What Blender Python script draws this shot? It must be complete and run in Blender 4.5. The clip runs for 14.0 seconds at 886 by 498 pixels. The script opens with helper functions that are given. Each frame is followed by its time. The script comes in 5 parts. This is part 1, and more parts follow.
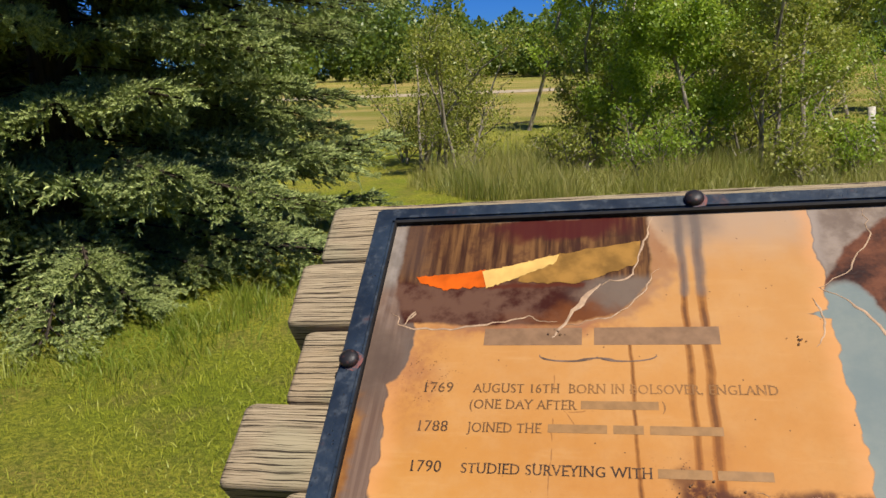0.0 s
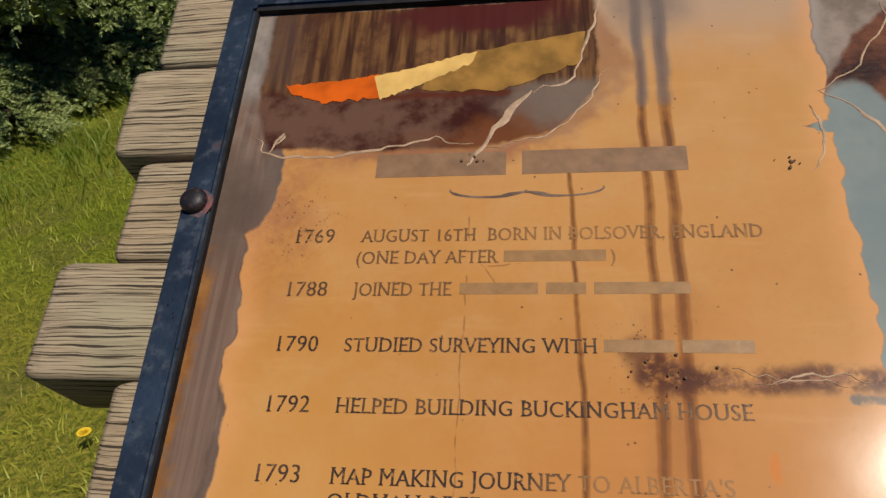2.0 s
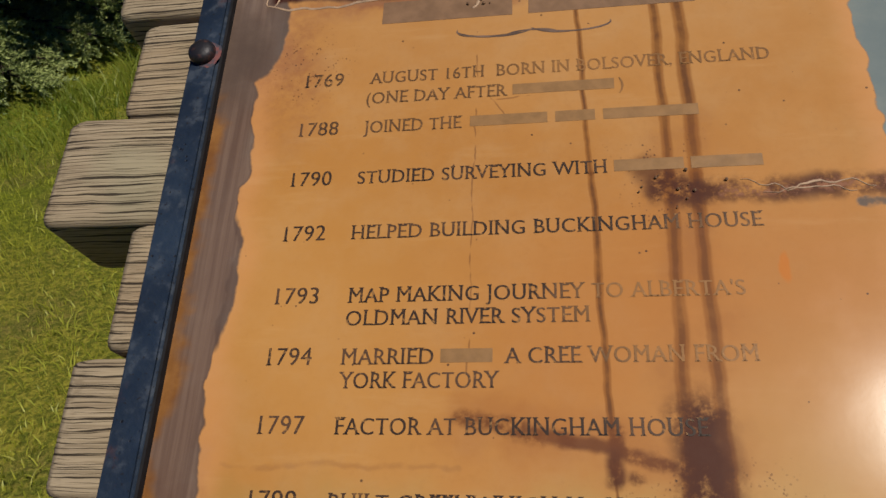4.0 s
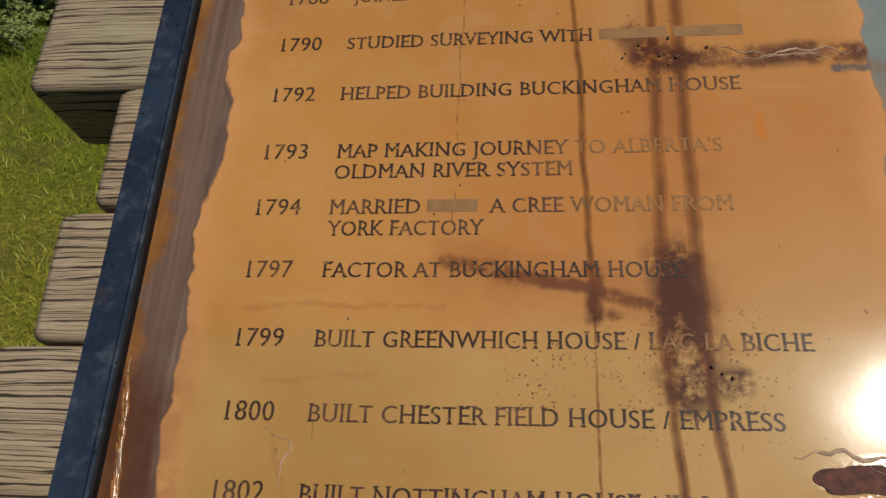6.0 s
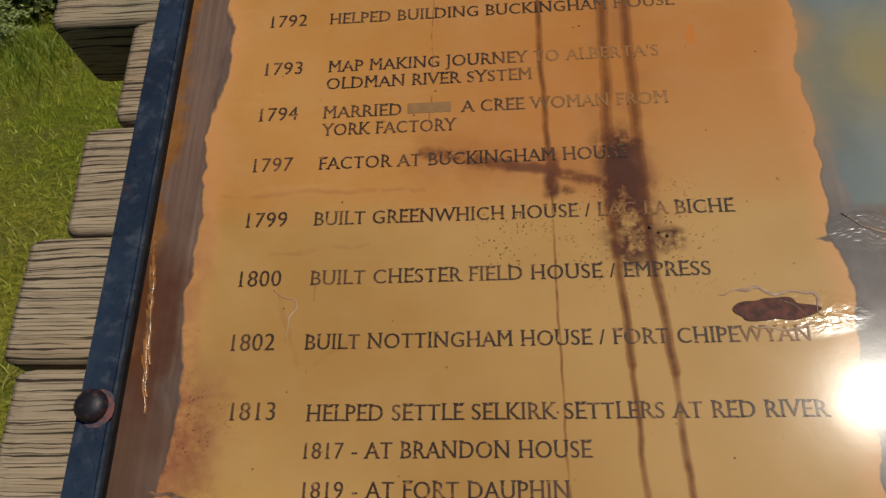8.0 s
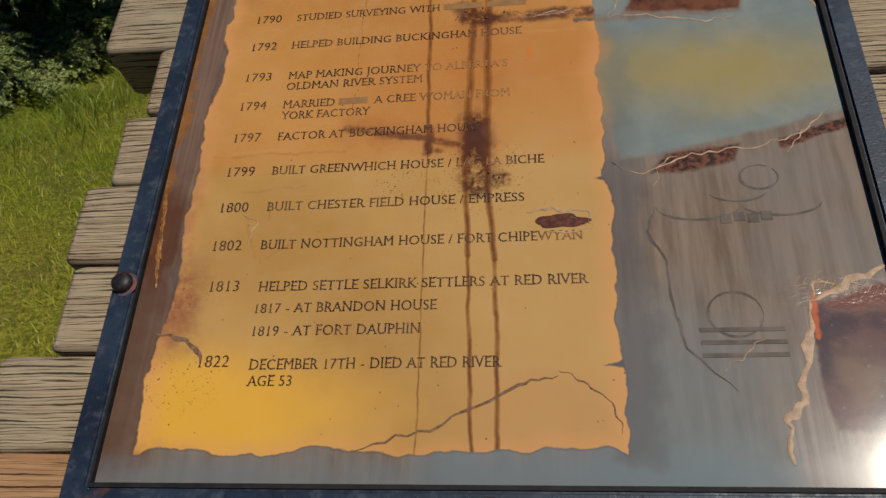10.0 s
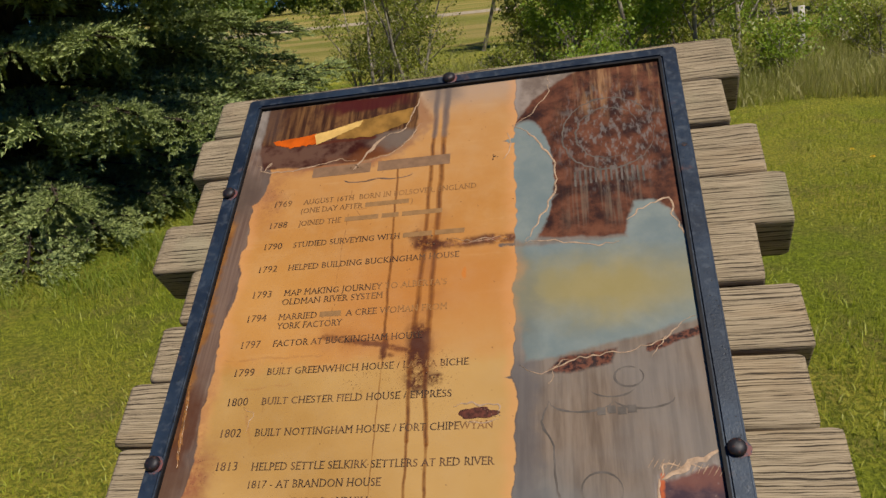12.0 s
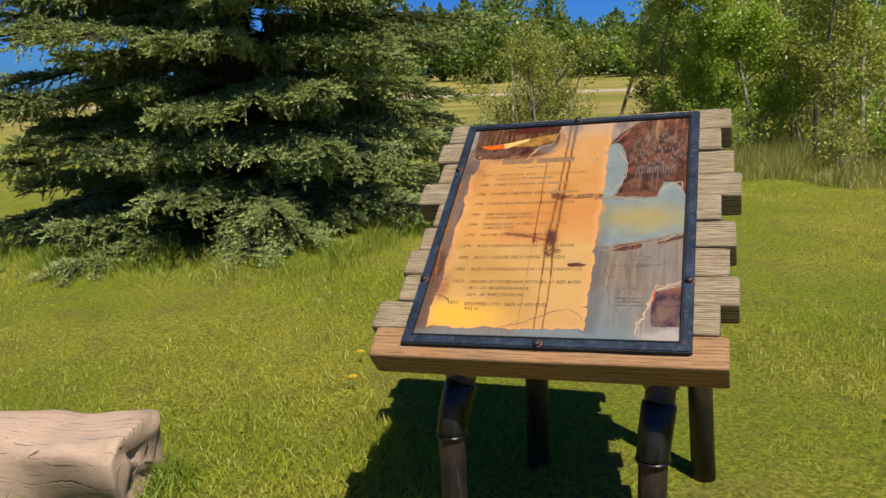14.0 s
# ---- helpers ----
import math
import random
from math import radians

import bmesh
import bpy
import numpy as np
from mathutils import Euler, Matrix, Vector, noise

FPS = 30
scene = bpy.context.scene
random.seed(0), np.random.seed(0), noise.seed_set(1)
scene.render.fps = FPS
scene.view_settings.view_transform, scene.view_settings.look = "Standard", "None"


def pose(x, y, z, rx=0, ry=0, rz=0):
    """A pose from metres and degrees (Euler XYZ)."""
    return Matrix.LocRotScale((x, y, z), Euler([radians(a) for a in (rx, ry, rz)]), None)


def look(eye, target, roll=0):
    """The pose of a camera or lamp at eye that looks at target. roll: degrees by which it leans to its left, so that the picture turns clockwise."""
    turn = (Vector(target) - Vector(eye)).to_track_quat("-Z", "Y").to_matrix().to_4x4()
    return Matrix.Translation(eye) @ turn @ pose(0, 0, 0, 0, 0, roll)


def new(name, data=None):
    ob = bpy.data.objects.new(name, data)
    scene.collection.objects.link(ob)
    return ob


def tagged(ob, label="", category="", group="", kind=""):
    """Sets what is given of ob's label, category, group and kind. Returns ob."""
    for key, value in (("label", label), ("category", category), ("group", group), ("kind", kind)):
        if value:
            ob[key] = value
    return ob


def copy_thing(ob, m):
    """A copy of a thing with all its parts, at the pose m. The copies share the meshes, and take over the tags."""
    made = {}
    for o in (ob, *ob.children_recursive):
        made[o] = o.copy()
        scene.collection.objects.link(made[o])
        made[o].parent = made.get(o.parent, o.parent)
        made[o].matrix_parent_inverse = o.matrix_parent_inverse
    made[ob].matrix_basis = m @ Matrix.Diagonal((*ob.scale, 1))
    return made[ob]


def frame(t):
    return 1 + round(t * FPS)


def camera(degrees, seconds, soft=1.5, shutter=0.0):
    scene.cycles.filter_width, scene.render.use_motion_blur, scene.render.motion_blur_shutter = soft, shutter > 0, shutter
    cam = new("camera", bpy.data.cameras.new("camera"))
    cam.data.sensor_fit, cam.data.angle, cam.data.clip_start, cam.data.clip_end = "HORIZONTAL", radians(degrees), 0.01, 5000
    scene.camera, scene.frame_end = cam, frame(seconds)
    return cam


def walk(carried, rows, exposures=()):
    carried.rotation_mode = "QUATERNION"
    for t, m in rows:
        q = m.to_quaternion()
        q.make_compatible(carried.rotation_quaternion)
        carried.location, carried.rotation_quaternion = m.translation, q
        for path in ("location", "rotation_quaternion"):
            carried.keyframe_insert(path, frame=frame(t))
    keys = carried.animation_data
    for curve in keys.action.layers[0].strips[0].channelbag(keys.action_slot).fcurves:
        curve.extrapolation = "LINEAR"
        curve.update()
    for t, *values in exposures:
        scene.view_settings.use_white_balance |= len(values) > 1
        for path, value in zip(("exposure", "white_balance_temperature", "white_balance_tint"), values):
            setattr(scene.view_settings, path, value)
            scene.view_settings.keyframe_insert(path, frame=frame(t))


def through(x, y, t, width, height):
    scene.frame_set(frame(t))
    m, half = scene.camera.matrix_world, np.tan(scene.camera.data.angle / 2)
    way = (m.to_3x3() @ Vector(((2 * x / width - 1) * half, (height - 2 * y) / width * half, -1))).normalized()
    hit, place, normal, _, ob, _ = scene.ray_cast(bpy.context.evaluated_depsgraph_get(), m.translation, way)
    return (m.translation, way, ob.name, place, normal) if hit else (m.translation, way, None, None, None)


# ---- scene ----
import functools

cam = camera(59.3, 14.0)
# seconds, place in metres, turn in degrees
ROWS = [
    (0.0, 0.2723, -0.9224, 1.3859, 77.02, 2.35, 12.50),
    (0.5, 0.2656, -0.8334, 1.3783, 71.64, 0.82, 8.00),
    (1.0, 0.2607, -0.7799, 1.3637, 69.01, 0.15, 7.31),
    (1.5, 0.2601, -0.7309, 1.3485, 65.94, 0.74, 7.38),
    (2.0, 0.2667, -0.7128, 1.3266, 62.96, 1.99, 7.25),
    (2.5, 0.2634, -0.7160, 1.3089, 61.73, 2.98, 7.19),
    (3.0, 0.2672, -0.7383, 1.2857, 60.90, 3.85, 6.88),
    (3.2, 0.2652, -0.7435, 1.2758, 60.70, 3.92, 6.72),
    (5.5, 0.2589, -0.8081, 1.2028, 59.38, 1.49, 6.06),
    (6.0, 0.2557, -0.8195, 1.1832, 58.75, 1.19, 5.54),
    (6.5, 0.2523, -0.8478, 1.1752, 58.56, 1.03, 4.62),
    (7.0, 0.2566, -0.8837, 1.1620, 58.48, 1.59, 4.27),
    (7.5, 0.2579, -0.9017, 1.1620, 58.16, 1.84, 3.92),
    (8.0, 0.2670, -0.9296, 1.1584, 58.73, 1.78, 3.74),
    (8.5, 0.2890, -0.9709, 1.1571, 59.25, 2.13, 3.39),
    (8.7, 0.3041, -0.9989, 1.1570, 59.97, 2.33, 3.59),
    (10.8, 0.4870, -1.2780, 1.2425, 64.26, 4.37, 7.81),
    (11.0, 0.5091, -1.2660, 1.2643, 64.50, 5.54, 8.17),
    (11.5, 0.5675, -1.2928, 1.3232, 67.79, 7.01, 7.78),
    (12.0, 0.5995, -1.3784, 1.3773, 71.59, 5.82, 9.76),
    (12.5, 0.5651, -1.5253, 1.4076, 74.42, 3.06, 10.90),
    (13.0, 0.5879, -1.8241, 1.4010, 76.82, 2.86, 11.32),
    (13.2, 0.6216, -1.9941, 1.4197, 76.36, 3.06, 11.29),
    (13.4, 0.7070, -2.1597, 1.4071, 77.23, 3.80, 12.89),
    (13.6, 0.7537, -2.3047, 1.4214, 77.21, 3.36, 14.17),
    (13.8, 0.7903, -2.4673, 1.4227, 76.96, 2.94, 16.02),
    (14.0, 0.8345, -2.6262, 1.3996, 77.32, 2.55, 19.86),
]
EXPOSURES = [(0.0, 0.4), (0.5, 0.22), (1.5, -0.05), (3.0, -0.23), (5.5, -0.43), (7.5, -0.58), (8.7, -0.51), (11.0, -0.25), (12.5, 0.07), (14.0, 0.42)]
walk(cam, [(t, pose(x, y, z, rx, ry, rz)) for t, x, y, z, rx, ry, rz in ROWS], EXPOSURES)

# ---------------------------------------------------------------- light
SUN_DIR = Vector((0.356, -0.345, 0.867)).normalized()
world = bpy.data.worlds.new("sky")
scene.world = world
world.use_nodes = True
wn = world.node_tree
wn.nodes.clear()
sky = wn.nodes.new("ShaderNodeTexSky")
sky.sky_type = "NISHITA"
sky.sun_disc = False
sky.sun_elevation = math.asin(SUN_DIR.z)
sky.sun_rotation = math.atan2(SUN_DIR.x, SUN_DIR.y)
sky.ozone_density = 3.0
sky.dust_density = 0.4
w_coord = wn.nodes.new("ShaderNodeTexCoord")
w_map = wn.nodes.new("ShaderNodeMapping")
w_map.inputs["Scale"].default_value = (2.2, 2.2, 6.0)
w_noise = wn.nodes.new("ShaderNodeTexNoise")
w_noise.inputs["Scale"].default_value = 1.6
w_noise.inputs["Detail"].default_value = 8.0
w_range = wn.nodes.new("ShaderNodeMapRange")
w_range.inputs["From Min"].default_value = 0.61
w_range.inputs["From Max"].default_value = 0.72
w_range.inputs["To Max"].default_value = 0.85
w_mix = wn.nodes.new("ShaderNodeMix")
w_mix.data_type = "RGBA"
w_mix.inputs[7].default_value = (16.0, 16.4, 17.0, 1)
w_bg = wn.nodes.new("ShaderNodeBackground")
w_bg.inputs["Strength"].default_value = 0.043
w_out = wn.nodes.new("ShaderNodeOutputWorld")
wn.links.new(w_coord.outputs["Generated"], w_map.inputs["Vector"])
wn.links.new(w_map.outputs["Vector"], w_noise.inputs["Vector"])
wn.links.new(w_noise.outputs["Fac"], w_range.inputs["Value"])
wn.links.new(w_range.outputs["Result"], w_mix.inputs["Factor"])
w_hue = wn.nodes.new("ShaderNodeHueSaturation")
w_hue.inputs["Saturation"].default_value = 1.5
w_hue.inputs["Value"].default_value = 0.95
w_deep = wn.nodes.new("ShaderNodeMix")
w_deep.data_type, w_deep.blend_type = "RGBA", "MULTIPLY"
w_deep.inputs["Factor"].default_value = 1.0
w_up = wn.nodes.new("ShaderNodeSeparateXYZ")
w_rise = wn.nodes.new("ShaderNodeMapRange")
w_rise.inputs["From Max"].default_value = 0.55
w_blue = wn.nodes.new("ShaderNodeMix")
w_blue.data_type = "RGBA"
w_blue.inputs[6].default_value = (0.24, 0.72, 2.0, 1)
w_blue.inputs[7].default_value = (0.55, 0.76, 1.10, 1)
wn.links.new(w_coord.outputs["Generated"], w_up.inputs[0])
wn.links.new(w_up.outputs[2], w_rise.inputs["Value"])
wn.links.new(w_rise.outputs["Result"], w_blue.inputs["Factor"])
wn.links.new(w_blue.outputs[2], w_deep.inputs[7])
wn.links.new(sky.outputs["Color"], w_hue.inputs["Color"])
wn.links.new(w_hue.outputs["Color"], w_deep.inputs[6])
wn.links.new(w_deep.outputs[2], w_mix.inputs[6])
wn.links.new(w_mix.outputs[2], w_bg.inputs["Color"])
wn.links.new(w_bg.outputs["Background"], w_out.inputs["Surface"])

sun_data = bpy.data.lights.new("sun", "SUN")
sun_data.energy = 5.0
sun_data.angle = radians(0.53)
sun_data.color = (1.0, 0.93, 0.80)
sun = new("sun", sun_data)
sun.matrix_world = look(SUN_DIR * 30, (0, 0, 0))

# ---------------------------------------------------------------- materials
class Mat:
    """A node material under construction; every call returns an output socket."""

    def __init__(self, name):
        self.mat = bpy.data.materials.new(name)
        self.mat.use_nodes = True
        self.nt = self.mat.node_tree
        self.nt.nodes.clear()
        self.out = self.nt.nodes.new("ShaderNodeOutputMaterial")

    def put(self, socket, value):
        if isinstance(value, bpy.types.NodeSocket):
            self.nt.links.new(value, socket)
        elif value is not None:
            if isinstance(value, tuple) and len(value) == 3 and socket.type == "RGBA":
                value = (*value, 1.0)
            socket.default_value = value

    def coord(self, kind="Object"):
        return self.nt.nodes.new("ShaderNodeTexCoord").outputs[kind]

    def rand(self):
        return self.nt.nodes.new("ShaderNodeObjectInfo").outputs["Random"]

    def island(self):
        return self.nt.nodes.new("ShaderNodeNewGeometry").outputs["Random Per Island"]

    def math(self, op, a, b=None, c=None, clamp=False):
        n = self.nt.nodes.new("ShaderNodeMath")
        n.operation, n.use_clamp = op, clamp
        for i, v in enumerate((a, b, c)):
            self.put(n.inputs[i], v)
        return n.outputs[0]

    def vec(self, op, a, b=None, scale=None):
        n = self.nt.nodes.new("ShaderNodeVectorMath")
        n.operation = op
        self.put(n.inputs[0], a)
        self.put(n.inputs[1], b)
        if scale is not None:
            self.put(n.inputs["Scale"], scale)
        return n.outputs["Value"] if op in ("DOT_PRODUCT", "LENGTH", "DISTANCE") else n.outputs["Vector"]

    def split(self, v):
        n = self.nt.nodes.new("ShaderNodeSeparateXYZ")
        self.put(n.inputs[0], v)
        return n.outputs[0], n.outputs[1], n.outputs[2]

    def noise(self, vector, scale, detail=4.0, rough=0.55, colour=False):
        n = self.nt.nodes.new("ShaderNodeTexNoise")
        self.put(n.inputs["Vector"], vector)
        n.inputs["Scale"].default_value = scale
        n.inputs["Detail"].default_value = detail
        n.inputs["Roughness"].default_value = rough
        return n.outputs["Color" if colour else "Fac"]

    def voronoi(self, vector, scale, feature="F1"):
        n = self.nt.nodes.new("ShaderNodeTexVoronoi")
        n.feature = feature
        self.put(n.inputs["Vector"], vector)
        n.inputs["Scale"].default_value = scale
        return n.outputs["Distance"]

    def ramp(self, value, lo, hi, a=0.0, b=1.0, smooth=True):
        n = self.nt.nodes.new("ShaderNodeMapRange")
        n.interpolation_type = "SMOOTHSTEP" if smooth else "LINEAR"
        for key, v in (("Value", value), ("From Min", lo), ("From Max", hi), ("To Min", a), ("To Max", b)):
            self.put(n.inputs[key], v)
        return n.outputs["Result"]

    def mix(self, fac, a, b, blend="MIX"):
        n = self.nt.nodes.new("ShaderNodeMix")
        n.data_type, n.blend_type = "RGBA", blend
        self.put(n.inputs["Factor"], fac)
        self.put(n.inputs[6], a)
        self.put(n.inputs[7], b)
        return n.outputs[2]

    def scaled(self, vector, scale):
        n = self.nt.nodes.new("ShaderNodeMapping")
        self.put(n.inputs["Vector"], vector)
        n.inputs["Scale"].default_value = scale
        return n.outputs["Vector"]

    def bump(self, height, strength=0.4, distance=0.01, normal=None):
        n = self.nt.nodes.new("ShaderNodeBump")
        n.inputs["Strength"].default_value = strength
        n.inputs["Distance"].default_value = distance
        self.put(n.inputs["Height"], height)
        self.put(n.inputs["Normal"], normal)
        return n.outputs["Normal"]

    def surface(self, colour, rough=0.6, normal=None, metal=0.0, spec=0.5, coat=0.0, coat_rough=0.1, coat_normal=None):
        n = self.nt.nodes.new("ShaderNodeBsdfPrincipled")
        for key, v in (("Base Color", colour), ("Roughness", rough), ("Normal", normal), ("Metallic", metal), ("Specular IOR Level", spec),
                       ("Coat Weight", coat), ("Coat Roughness", coat_rough), ("Coat Normal", coat_normal)):
            self.put(n.inputs[key], v)
        self.nt.links.new(n.outputs[0], self.out.inputs["Surface"])
        return self.mat

    def glossy_print(self, colour, rough, normal, coat):
        """Print under clear film; returns a shader socket."""
        n = self.nt.nodes.new("ShaderNodeBsdfPrincipled")
        for key, v in (("Base Color", colour), ("Roughness", rough), ("Normal", normal), ("Specular IOR Level", 0.08), ("Coat Weight", coat), ("Coat Roughness", 0.15), ("Coat Normal", normal)):
            self.put(n.inputs[key], v)
        return n.outputs[0]

    def layered(self, shader, *over):
        """Shaders laid over one another by masks."""
        for mask, upper in over:
            n = self.nt.nodes.new("ShaderNodeMixShader")
            self.put(n.inputs[0], mask)
            self.nt.links.new(shader, n.inputs[1])
            self.nt.links.new(upper, n.inputs[2])
            shader = n.outputs[0]
        self.nt.links.new(shader, self.out.inputs["Surface"])
        return self.mat

    def leafy(self, colour, through_colour, share=0.35, rough=0.5, spec=0.3):
        """A leaf: a glossy front and light that shines through."""
        p = self.nt.nodes.new("ShaderNodeBsdfPrincipled")
        self.put(p.inputs["Base Color"], colour)
        p.inputs["Roughness"].default_value = rough
        p.inputs["Specular IOR Level"].default_value = spec
        t = self.nt.nodes.new("ShaderNodeBsdfTranslucent")
        self.put(t.inputs["Color"], through_colour)
        m = self.nt.nodes.new("ShaderNodeMixShader")
        m.inputs[0].default_value = share
        self.nt.links.new(p.outputs[0], m.inputs[1])
        self.nt.links.new(t.outputs[0], m.inputs[2])
        self.nt.links.new(m.outputs[0], self.out.inputs["Surface"])
        return self.mat


def make_weathered_wood(name, light, dark, tint, lines=135.0, open_=0.46, grainy=1.0):
    """Bare timber along x: silvered, finely grained, split by thin drying cracks that run and end along the grain."""
    m = Mat(name)
    p = m.vec("ADD", m.coord(), m.vec("SCALE", (3.1, 7.7, 1.3), scale=m.math("MULTIPLY", m.rand(), 9.0)))
    bend = m.noise(m.scaled(p, (7, 20, 20)), 1.0, 4.0, 0.55)
    across = m.math("ADD", m.vec("DOT_PRODUCT", p, (0.0, 1.0, 0.62)), m.math("MULTIPLY", bend, 0.013))
    grain = m.noise(m.scaled(p, (5, 130, 130)), 1.0, 5.0, 0.65)
    fine = m.noise(m.scaled(p, (16, 620, 620)), 1.0, 3.0, 0.6)
    wide = m.noise(m.scaled(p, (5.0, 16, 16)), 1.0, 4.0)
    crack = None
    for count, seed, room in ((lines, 0.0, open_), (lines * 2.3, 3.7, open_ * 0.9)):
        wave = m.math("ABSOLUTE", m.math("SINE", m.math("MULTIPLY", m.math("ADD", across, seed), math.pi * count)))
        width = m.ramp(m.noise(m.scaled(m.vec("ADD", p, (seed, seed, 0)), (14, count * 0.6, count * 0.6)), 1.0, 2.0), 0.34, 0.68, 0.0, room)
        c = m.math("MULTIPLY", m.ramp(m.math("SUBTRACT", wave, width), -0.10, 0.02, 1.0, 0.0), m.ramp(width, 0.0, 0.07))
        crack = c if crack is None else m.math("MAXIMUM", crack, m.math("MULTIPLY", c, 0.8))
    col = m.mix(m.ramp(grain, 0.5 - 0.22 / grainy, 0.5 + 0.12 / grainy), tuple(0.5 * (a + b) for a, b in zip(light, dark)), light)
    col = m.mix(m.ramp(fine, 0.42, 0.66, 0.0, 0.75), col, dark)
    col = m.mix(m.ramp(wide, 0.48, 0.72, 0.0, 0.6), col, tint)
    col = m.mix(m.ramp(m.noise(p, 8.0, 4.0), 0.5, 0.68, 0.0, 0.4), col, m.mix(m.rand(), (0.26, 0.17, 0.10), (0.24, 0.25, 0.16)))
    col = m.mix(m.math("MULTIPLY", crack, 0.92), col, (0.024, 0.017, 0.012))
    height = m.math("SUBTRACT", m.math("ADD", m.math("MULTIPLY", grain, 0.35), m.math("MULTIPLY", fine, 0.15)), m.math("MULTIPLY", crack, 1.3))
    return m.surface(col, 0.85, m.bump(height, 0.8, 0.003), spec=0.2)


WOOD = make_weathered_wood("weathered_timber", (0.365, 0.288, 0.19), (0.19, 0.142, 0.09), (0.32, 0.225, 0.13))
LOG_WOOD = make_weathered_wood("old_log_timber", (0.46, 0.33, 0.245), (0.31, 0.21, 0.145), (0.30, 0.235, 0.19), 15.0, 0.11, 0.6)
WARM_WOOD = make_weathered_wood("warm_brown_timber", (0.38, 0.22, 0.11), (0.19, 0.10, 0.05), (0.33, 0.16, 0.07), 90.0, 0.22)
# darker copy of the weathered timber: shade under the planks in its colour
SHADED_WOOD = make_weathered_wood("shaded_timber", (0.30, 0.25, 0.20), (0.15, 0.12, 0.09), (0.22, 0.17, 0.12))


def make_steel():
    m = Mat("dark_painted_steel")
    p = m.coord()
    n1 = m.noise(p, 9.0, 5.0)
    n2 = m.noise(p, 90.0, 4.0)
    n3 = m.noise(p, 300.0, 3.0)
    col = m.mix(m.ramp(n1, 0.35, 0.7), (0.009, 0.016, 0.031), (0.022, 0.037, 0.064))
    col = m.mix(m.ramp(n2, 0.52, 0.7, 0.0, 0.4), col, (0.075, 0.09, 0.115))
    col = m.mix(m.ramp(n3, 0.63, 0.68, 0.0, 0.8), col, (0.012, 0.012, 0.016))
    rust = m.math("MULTIPLY", m.ramp(m.noise(p, 22.0, 6.0), 0.62, 0.72), 0.5)
    col = m.mix(rust, col, (0.14, 0.055, 0.035))
    pits = m.ramp(m.voronoi(p, 130.0), 0.10, 0.17, 1.0, 0.0)
    pits = m.math("MULTIPLY", pits, m.ramp(m.noise(p, 35.0, 3.0), 0.48, 0.58))
    col = m.mix(m.math("MULTIPLY", pits, 0.9), col, (0.006, 0.006, 0.008))
    return m.surface(col, m.ramp(n2, 0.3, 0.7, 0.38, 0.6), m.bump(m.math("SUBTRACT", n3, pits), 0.3, 0.001), metal=0.1, spec=0.3)


STEEL = make_steel()


def make_bolt_metal():
    m = Mat("rusty_black_bolt")
    n = m.noise(m.coord(), 180.0, 4.0)
    col = m.mix(m.ramp(n, 0.5, 0.7), (0.022, 0.02, 0.024), (0.09, 0.04, 0.032))
    return m.surface(col, 0.5, m.bump(n, 0.4, 0.001), metal=0.5)


BOLT = make_bolt_metal()


def make_rust_halo():
    m = Mat("rust_stain")
    n = m.noise(m.coord(), 150.0, 4.0)
    return m.surface(m.mix(m.ramp(n, 0.4, 0.6), (0.05, 0.045, 0.06), (0.17, 0.055, 0.05)), 0.7)


RUST = make_rust_halo()


def make_pipe():
    m = Mat("worn_black_pipe")
    p = m.coord()
    n1, n2 = m.noise(p, 6.0, 5.0), m.noise(m.scaled(p, (60, 60, 9)), 1.0, 5.0)
    col = m.mix(m.ramp(n1, 0.45, 0.62), (0.020, 0.018, 0.019), (0.085, 0.045, 0.036))
    col = m.mix(m.ramp(n2, 0.55, 0.75, 0.0, 0.4), col, (0.15, 0.12, 0.105))
    return m.surface(col, m.ramp(n2, 0.3, 0.7, 0.3, 0.55), m.bump(n2, 0.2, 0.002), metal=0.3)


PIPE = make_pipe()


def make_sleeve():
    m = Mat("grey_metal_sleeve")
    p = m.coord()
    n = m.noise(m.scaled(p, (40, 40, 8)), 1.0, 5.0)
    return m.surface(m.mix(m.ramp(n, 0.3, 0.7), (0.014, 0.013, 0.014), (0.055, 0.052, 0.054)), m.ramp(n, 0.3, 0.7, 0.25, 0.45), metal=0.75)


SLEEVE = make_sleeve()


